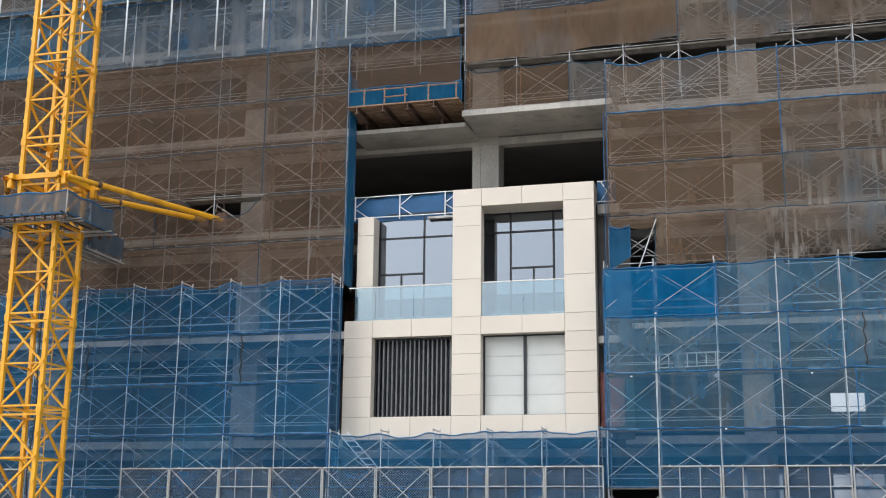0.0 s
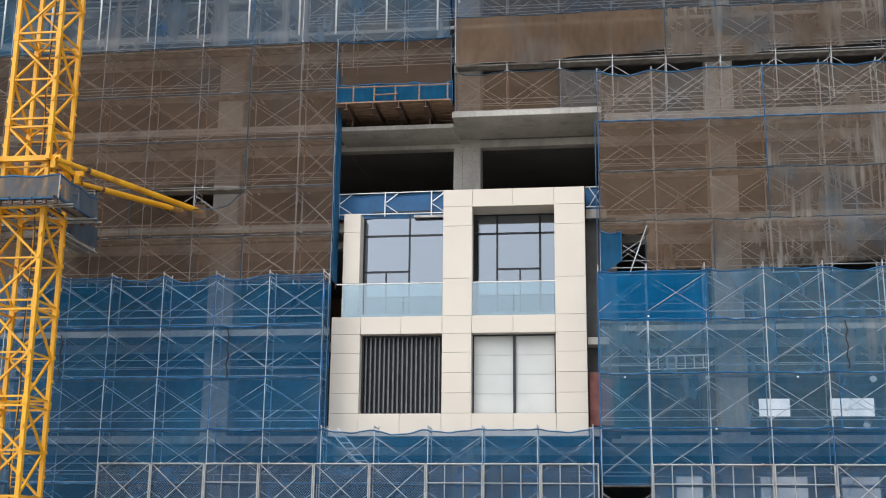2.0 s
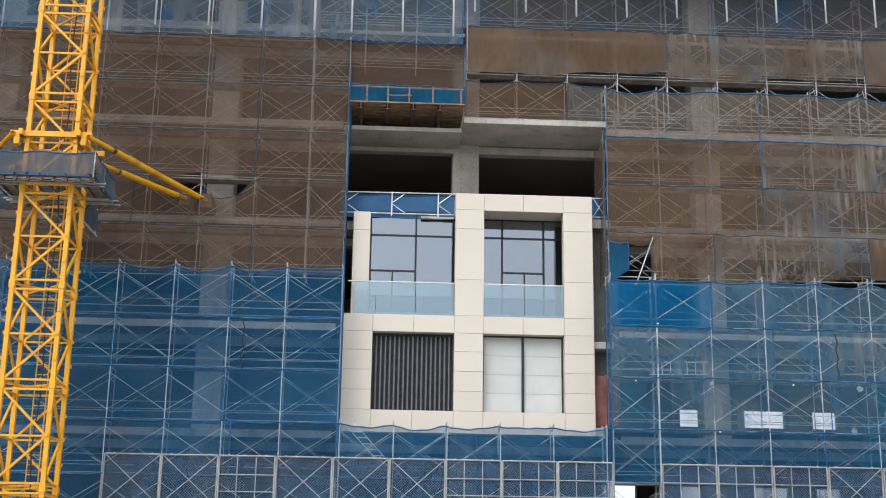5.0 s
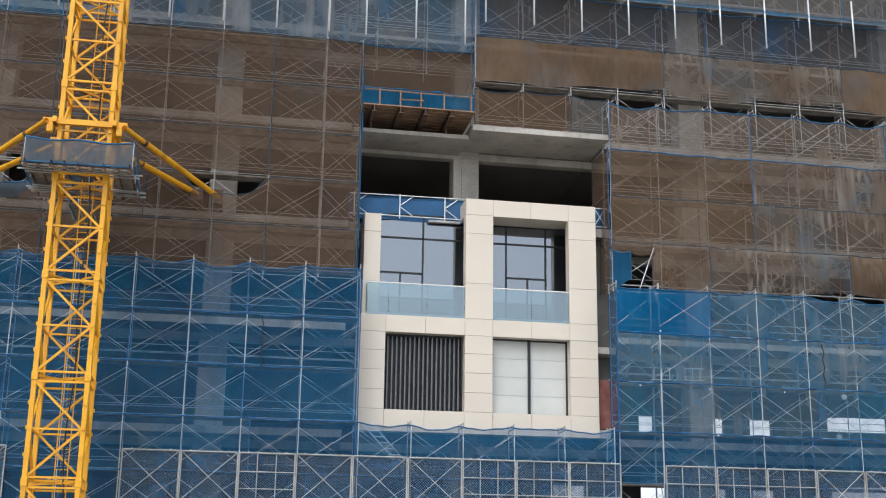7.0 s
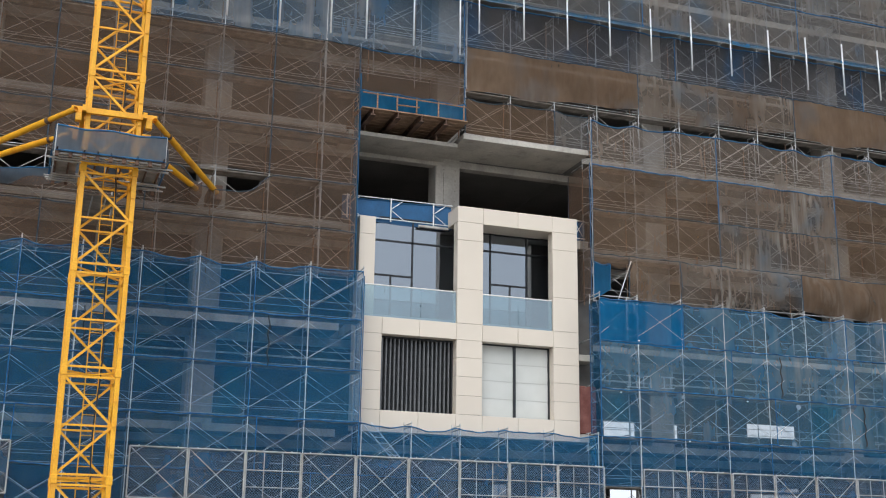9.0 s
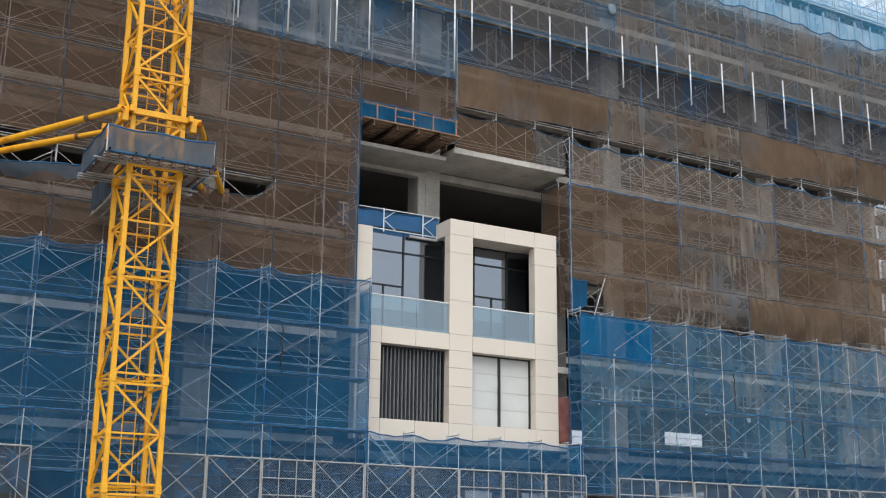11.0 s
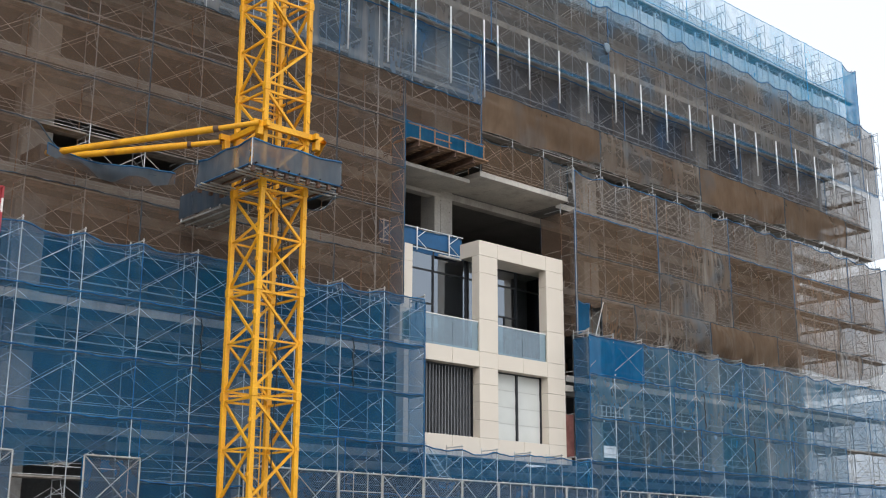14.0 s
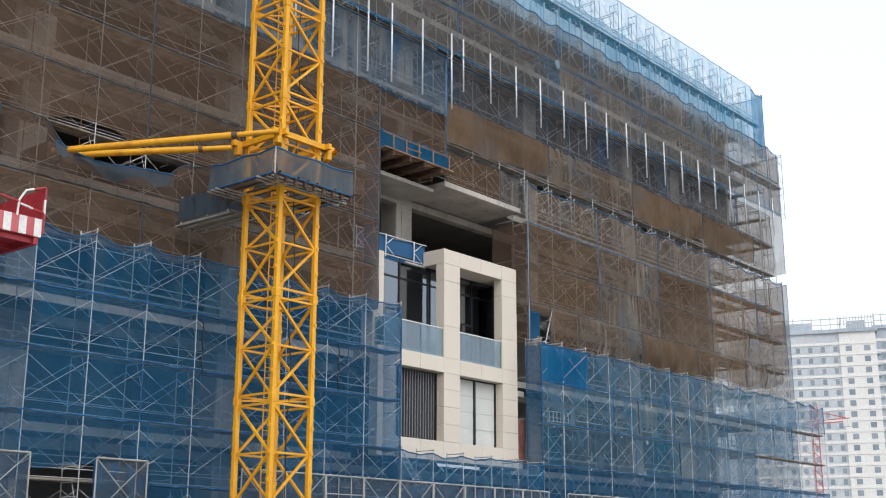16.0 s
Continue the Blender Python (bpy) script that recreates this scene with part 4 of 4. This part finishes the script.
# ---------------------------------------------------------------- chain-link guard panels
def guard_panel(x, w, y, grid, z=-2.62, h=1.55):
    g = thing("guard_panel", "galvanised chain-link guard panel with " + ("square bars" if grid else "crossed braces"), "fence panel", "guard panels", at=(x, y, z))
    part("panel_frame", tubes([((0.02, 0, 0), (w - 0.02, 0, 0)), ((0.02, 0, h), (w - 0.02, 0, h)), ((0.02, 0, 0), (0.02, 0, h)), ((w - 0.02, 0, 0), (w - 0.02, 0, h))], 0.026), M_GALV, g)
    if grid:
        part("grid_bar", tubes([((w * f, 0, 0), (w * f, 0, h)) for f in (0.33, 0.66)] + [((0, 0, h * f), (w, 0, h * f)) for f in (0.28, 0.62)], 0.018), M_GALV, g)
    else:
        part("cross_bar", tubes([((0.02, 0, 0), (w - 0.02, 0, h)), ((0.02, 0.02, h), (w - 0.02, 0.02, 0))], 0.016), M_GALV, g)
    bm = bmesh.new()
    n = int((w + h) / 0.085)
    for k in range(1, n):
        c = k * 0.085
        for s in (0, 1):
            x0, z0 = (c, 0) if c < w else (w, c - w)
            x1, z1 = (0, c) if c < h else (c - h, h)
            if s:
                x0, x1 = w - x0, w - x1
            bar(bm, (x0, 0.03, z0), (x1, 0.03, z1), 0.006)
    part("wire_mesh", bm, M_WIRE, g, "diamond wire mesh")
    bk = bmesh.new()
    rw = []
    for j in range(7):
        for_row = []
        for i in range(13):
            u, v = i / 12, j / 6
            low = 0.15 * h * (0.5 + 0.5 * math.sin(x * 3 + u * 2.5)) if j == 0 else 0
            for_row.append(bk.verts.new((u * w, 0.12 + 0.07 * noise.noise(Vector((x + u * 4, v * 3, 1.0))), low + v * (h - low - 0.1 * abs(math.sin(3 * u + x))))))
        rw.append(for_row)
    for j in range(6):
        for i in range(12):
            bk.faces.new((rw[j][i], rw[j][i + 1], rw[j + 1][i + 1], rw[j + 1][i])).smooth = True
    part("backing_net", bk, N_FENCE, g, "crumpled blue net behind the wire")
    part("hanger", tubes([((0.3, 0.05, h), (0.3, 0.1, h + 0.05)), ((w - 0.3, 0.05, h), (w - 0.3, 0.1, h + 0.05))], 0.02), M_STEEL, g)


for i in range(9):
    x = -7.35 + i * 1.805
    guard_panel(x, 1.79, -1.27, i in (2, 7, 8, 6))
guard_panel(-12.5, 1.72, -1.27, False)
guard_panel(-16.2, 1.72, -1.27, False)
for i in range(14):
    guard_panel(10.52 + i * 1.83, 1.8, -1.07, i in (0, 1, 2, 5, 6, 9, 10))

# ---------------------------------------------------------------- parapet guard with blue sheet
guard = thing("parapet_guard", "white tube guardrail backed by a deep blue tarpaulin", "guardrail")
for ends in (((-0.3, 1.1, 8.55), (3.95, 1.1, 8.58)), ((-0.3, 1.1, 7.79), (3.95, 1.1, 7.79)), ((8.6, 0.6, 8.42), (9.2, 0.6, 8.42)), ((8.6, 0.6, 7.72), (9.2, 0.6, 7.72))):
    part("rail", tubes([ends], 0.021), M_WHITEPIPE, guard)
for x in (-0.12, 1.54, 3.2):
    part("post", tubes([((x, 1.1, 7.7), (x, 1.1, 8.6))], 0.026), M_WHITEPIPE, guard)
    part("brace", tubes([((x + 0.03, 1.1, 8.2), (x + 0.46, 1.1, 8.53)), ((x + 0.03, 1.08, 8.12), (x + 0.46, 1.08, 7.82))], 0.016, 5), M_WHITEPIPE, guard)
part("brace", tubes([((8.72, 0.6, 7.75), (9.12, 0.6, 8.4)), ((8.72, 0.58, 8.4), (9.12, 0.58, 7.75))], 0.016, 5), M_WHITEPIPE, guard)
part("kerb", boxes(((-0.2, 1.64, 7.3), (8.6, 2.55, 7.62)), ((8.6, 0.55, 7.3), (9.3, 2.55, 7.62))), M_CONC, guard, "concrete slab edge")
net("deep blue tarpaulin sheet tied to the parapet rail", -0.3, 3.9, 7.66, 8.54, 1.18, M_TARPD, 1.66, sag=0.06, bulge=0.05, folds=0.16)
net("deep blue tarpaulin sheet beside the clad column", 8.6, 9.2, 7.3, 8.42, 0.7, M_TARPD, 0.6, sag=0.02)

# ---------------------------------------------------------------- loading platform of timber and steel
load = thing("loading_platform", "cantilevered steel beam platform with timber boards", "platform")
for x in (0.35, 1.3, 2.2, 3.15):
    b = boxes(((x - 0.09, -0.35, 11.2), (x + 0.09, 2.6, 11.23)), ((x - 0.015, -0.35, 11.23), (x + 0.015, 2.6, 11.42)), ((x - 0.09, -0.35, 11.42), (x + 0.09, 2.6, 11.45)))
    part("beam", b, M_RUST, load, "rusty steel I-beam")
for k in range(8):
    y = -0.3 + k * 0.3
    part("board", boxes(((-0.05 - 0.05 * (k % 3), y, 11.455), (4.02, y + 0.26, 11.5 + 0.006 * (k % 2)))), M_TIMBER, load)
for x in (0.35, 3.15):
    part("prop", tubes([((x, 0.8, 10.95), (x, 0.8, 11.2))], 0.04), M_RUST, load)
for x in (0.55, 1.3, 2.05, 2.9, 3.9):
    part("guard_post", tubes([((x, -0.15, 11.5), (x, -0.15, 12.15))], 0.03), M_TIMBER, load)
part("guard_rail", tubes([((1.3, -0.18, 11.78), (2.15, -0.18, 11.8))], 0.025), M_TIMBER, load)
part("guard_rail", tubes([((0.0, -0.12, 12.12), (4.0, -0.12, 12.1))], 0.025), M_TIMBER, load)
net("blue tarpaulin behind the loading platform rail", -0.08, 4.05, 11.52, 12.28, 0.06, N_BLUED, 1.4, sag=0.12, folds=0.12, bulge=0.04)

# ---------------------------------------------------------------- side of the finished bays
side = thing("membrane_panel", "rough red-brown membrane sheet on the facade flank", "membrane", kind="structure")
part("sheet", boxes(((8.6, 0.3, 0.25), (9.4, 0.55, 2.0)), bevel=0.03), M_PINK, side)
part("ledge", boxes(((8.58, 0.2, 2.9), (9.3, 1.0, 3.15)), ((8.58, 0.1, -0.1), (9.0, 0.8, 0.2)), bevel=0.02), M_CONC, side)
# added dark sheet: its colour stands in for the shade of the gap
part("flank", boxes(((8.5, 0.9, -0.1), (9.6, 1.0, 7.4))), M_CORE, side, "dark sheet standing in for shade in the flank gap")

# ---------------------------------------------------------------- red and white lifting basket
basket = thing("loading_basket", "red steel loading platform with red and white striped front", "platform", at=(-16.8, -4.65, 3.62))
part("floor", boxes(((-2.4, 0.0, 0.0), (0.0, 5.7, 0.06)), bevel=0.01), M_RED, basket)
for x in (-2.3, -1.2, -0.1):
    part("beam", boxes(((x - 0.06, 0.02, -0.16), (x + 0.06, 5.9, -0.004))), M_RED, basket)
for y in (0.1, 1.0, 1.9, 2.8):
    part("cross_beam", boxes(((-2.3, y, -0.13), (-0.1, y + 0.08, -0.004))), M_RED, basket)
for i in range(12):
    x = -2.4 + i * 0.2
    part("stripe", boxes(((x + 0.001, -0.03, 0.02), (x + 0.199, 0.0, 0.46))), M_WHITE if i % 2 else M_REDF, basket)
part("side_panel", boxes(((0 - 0.02, 0.0, 0.06), (0 + 0.02, 3.3, 1.22))), M_RED, basket)
part("side_panel", boxes(((-2.4 - 0.02, 0.0, 0.06), (-2.4 + 0.02, 3.3, 1.22))), M_RED, basket)
part("corner_post", tubes([((0.02, -0.05, 0.1), (0.02, -0.05, 0.6))], 0.03), M_RED, basket)
part("corner_post", tubes([((0.02, -0.05, 0.6), (0.02, -0.05, 0.95))], 0.03), M_WHITE, basket)
part("corner_post", tubes([((0.02, -0.05, 0.95), (0.02, -0.05, 1.25))], 0.03), M_RED, basket)
for p, q, m in (((0.0, -0.05, 1.25), (-0.3, -0.05, 1.14), M_RED), ((-0.3, -0.05, 1.14), (-0.5, -0.05, 1.07), M_WHITE), ((-0.5, -0.05, 1.07), (-0.66, -0.05, 0.8), M_WHITE),
                ((-0.66, -0.05, 0.8), (-0.68, -0.05, 0.42), M_WHITE), ((-0.62, -0.05, 0.72), (-0.3, -0.05, 0.66), M_WHITE), ((-0.3, -0.05, 0.66), (0.0, -0.05, 0.62), M_RED), ((-0.66, -0.05, 0.76), (-2.4, -0.05, 0.95), M_RED)):
    part("guard_rail", tubes([(p, q)], 0.028), m, basket)
part("load", tubes([((-2.2, 0.5 + 0.1 * k, 0.5 + 0.05 * k), (-0.7, 0.6 + 0.12 * k, 0.62 + 0.05 * k)) for k in range(4)], 0.025), M_STEEL, basket, "loose steel tubes")

# ---------------------------------------------------------------- distant towers
def tower(cx, cy, w, d, top, floors, cols, turn, wall, label, grid=True):
    t = thing("apartment_tower", label, "tower block", "distant towers")
    t.matrix_world = pose(cx, cy, GROUND, 0, 0, turn)
    h = top - GROUND
    part("wall", boxes(((-w / 2, -d / 2, 0), (w / 2, d / 2, h))), wall, t)
    for f in range(int(floors * 0.3), floors):
        part("floor_band", boxes(((-w / 2 - 0.1, -d / 2 - 0.15, f * h / floors - 0.35), (w / 2 + 0.1, d / 2, f * h / floors + 0.35))), M_WHITE, t)
    fh = h / floors
    win = mesh_of("window", boxes(((-0.16 * w / cols, -0.12, -fh * 0.24), (0.16 * w / cols, 0.1, fh * 0.24))), M_TOWERW)
    for f in range(int(floors * 0.3), floors - 1):
        for c in range(cols):
            part("window", win, None, t).location = (-w / 2 + (c + 0.5) * w / cols, -d / 2, (f + 0.5) * fh)
        part("balcony", boxes(((w / 2 + 0.1, -d / 2 + 2, f * fh), (w / 2 + 1.2, d / 2, f * fh + 0.7))), M_TOWER, t)
    part("roof", boxes(((-w / 2 - 0.6, -d / 2 - 0.6, h), (w / 2 + 0.6, d / 2 + 0.6, h + 1.0)), ((-w / 4, -d / 4, h + 1), (w / 4, d / 4, h + 4))), M_TOWERG, t)
    part("roof_scaffold", tubes([((-w / 2 + i * w / 12, -d / 2, h), (-w / 2 + i * w / 12, -d / 2, h + 4.5)) for i in range(13)] + [((-w / 2, -d / 2, h + 4), (w / 2, -d / 2, h + 4)), ((-w / 2, -d / 2, h + 2.4), (w / 2, -d / 2, h + 2.4))], 0.14, 4), M_STEEL, t)
    return t


tower(295.5, 114.5, 30, 18, 58, 22, 9, -67.7, M_TOWER, "pale grey apartment tower still being built")
tower(302.4, 96.45, 9.64, 18, 58, 22, 2, -67.7, M_WHITE, "narrow white stair tower beside the apartments")
tower(310.4, 81.7, 24, 16, 59, 22, 5, -67.7, M_TOWERG, "grey apartment tower partly seen")
# distance haze is put into the crane's colour by the paler red
jib = thing("distant_crane", "small red and white tower crane far away", "crane")
part("mast", tubes([((225, 78 + dx, GROUND), (225, 78 + dx, 30)) for dx in (-0.7, 0.7)] + [((225, 77.3, z), (225, 78.7, z + 1.5)) for z in range(-8, 29, 2)], 0.13, 4), M_REDF, jib)
part("jib", tubes([((225, 80, 25.5), (227, 71, 26)), ((225, 78, 28.5), (227, 71, 26.4)), ((225, 80, 26.2), (227, 71, 26.6))], 0.13, 4), M_REDF, jib)
part("counterweight", boxes(((226.4, 71, 24.8), (227.4, 72.2, 26.4))), M_WHITE, jib)

# ---------------------------------------------------------------- small things on the scaffolds


def ladder(label, p, q, width, n):
    """A straight ladder from p to q, its width along x or z."""
    p, q = Vector(p), Vector(q)
    lad = thing("ladder", label, "ladder")
    w = Vector((0, 0, width)) if abs((q - p).z) < 0.3 else Vector((width, 0, 0))
    for o in (Vector(), w):
        bm = bmesh.new()
        bar(bm, p + o, q + o, 0.05, 0.03)
        part("stile", bm, M_WHITEPIPE, lad)
    for k in range(n):
        f = (k + 0.5) / n
        bm = bmesh.new()
        bar(bm, p + (q - p) * f, p + (q - p) * f + w, 0.03)
        part("rung", bm, M_WHITEPIPE, lad)


ladder("aluminium ladder leaning inside the low scaffold", (0.15, -0.75, 0.1), (1.75, -0.75, -1.6), 0.34, 9)
ladder("white ladder lying on edge on the scaffold deck", (10.4, -0.2, 2.0), (12.4, -0.2, 2.05), 0.42, 7)
for x, z, r in ((17.3, 1.55, 0.11), (12.3, 1.62, 0.07), (17.0, 0.12, 0.1), (16.4, 3.1, 0.05)):
    bm = bmesh.new()
    bmesh.ops.create_cone(bm, cap_ends=True, segments=12, radius1=r, radius2=r * 0.9, depth=0.012, matrix=Matrix.Translation((x, -0.972, z)) @ Matrix.Rotation(math.pi / 2, 4, "X"))
    for v in bm.verts:
        v.co += Vector((0.03, 0, 0.03)) * noise.noise(v.co * 9)
    tagged(part("net_patch", bm, M_PATCH), "small pale patch sewn on the blue net", "patch", "net patches")
for x, z in ((9.75, 1.66), (15.05, 1.63), (12.51, 0.03), (10.54, 3.6)):
    bm = bmesh.new()
    bmesh.ops.create_icosphere(bm, subdivisions=1, radius=0.035, matrix=Matrix.Translation((x, -0.975, z)) @ Matrix.Diagonal((1.2, 0.6, 0.8, 1)))
    tagged(part("net_tie", bm, M_WHITE), "small white cord knot on the net seam", "tie", "net ties")
bm = bmesh.new()
bmesh.ops.create_icosphere(bm, subdivisions=2, radius=0.22, matrix=Matrix.Translation((11.15, -0.62, 18.4)) @ Matrix.Diagonal((1, 0.4, 1.1, 1)))
for v in bm.verts:
    v.co += 0.05 * noise.noise_vector(v.co * 5)
tagged(part("net_bundle", bm, M_PATCH), "bunched pale sack caught in the net", "bundle")
for x, z0, z1, y in ((-3.2, 1.7, 3.35, -1.185), (-9.0, 1.6, 3.2, -1.185), (16.6, 1.9, 3.4, -0.985), (20.3, 0.2, 1.7, -0.985)):
    pts = [(x + 0.03 * math.sin(k * 1.1), y, z0 + (z1 - z0) * k / 16) for k in range(17)]
    tagged(rope_curve("tie_rope", pts, 0.022, M_BLACK), "dark tie rope lacing two nets together", "rope", "tie ropes")
bm = boxes(((2.6, 1.0, 7.62), (3.76, 1.08, 7.69)), ((2.6, 0.96, 7.6), (3.76, 1.12, 7.62)))
tagged(part("steel_channel", bm, M_GALV), "grey steel channel under the parapet guard", "channel")
# bent pipes and coil on the open scaffold bay
for k in range(3):
    pts = [(-13.0 + 0.25 * math.cos(a * 0.5) * (1 + 0.2 * k), -0.9 + 0.1 * k, -1.42 + 0.05 * k + 0.1 * abs(math.sin(a * 0.5))) for a in range(14)]
    tagged(rope_curve("rope_coil", pts, 0.02, M_ROPEP), "pale rope coil on the open scaffold bay", "rope", "rope coils")
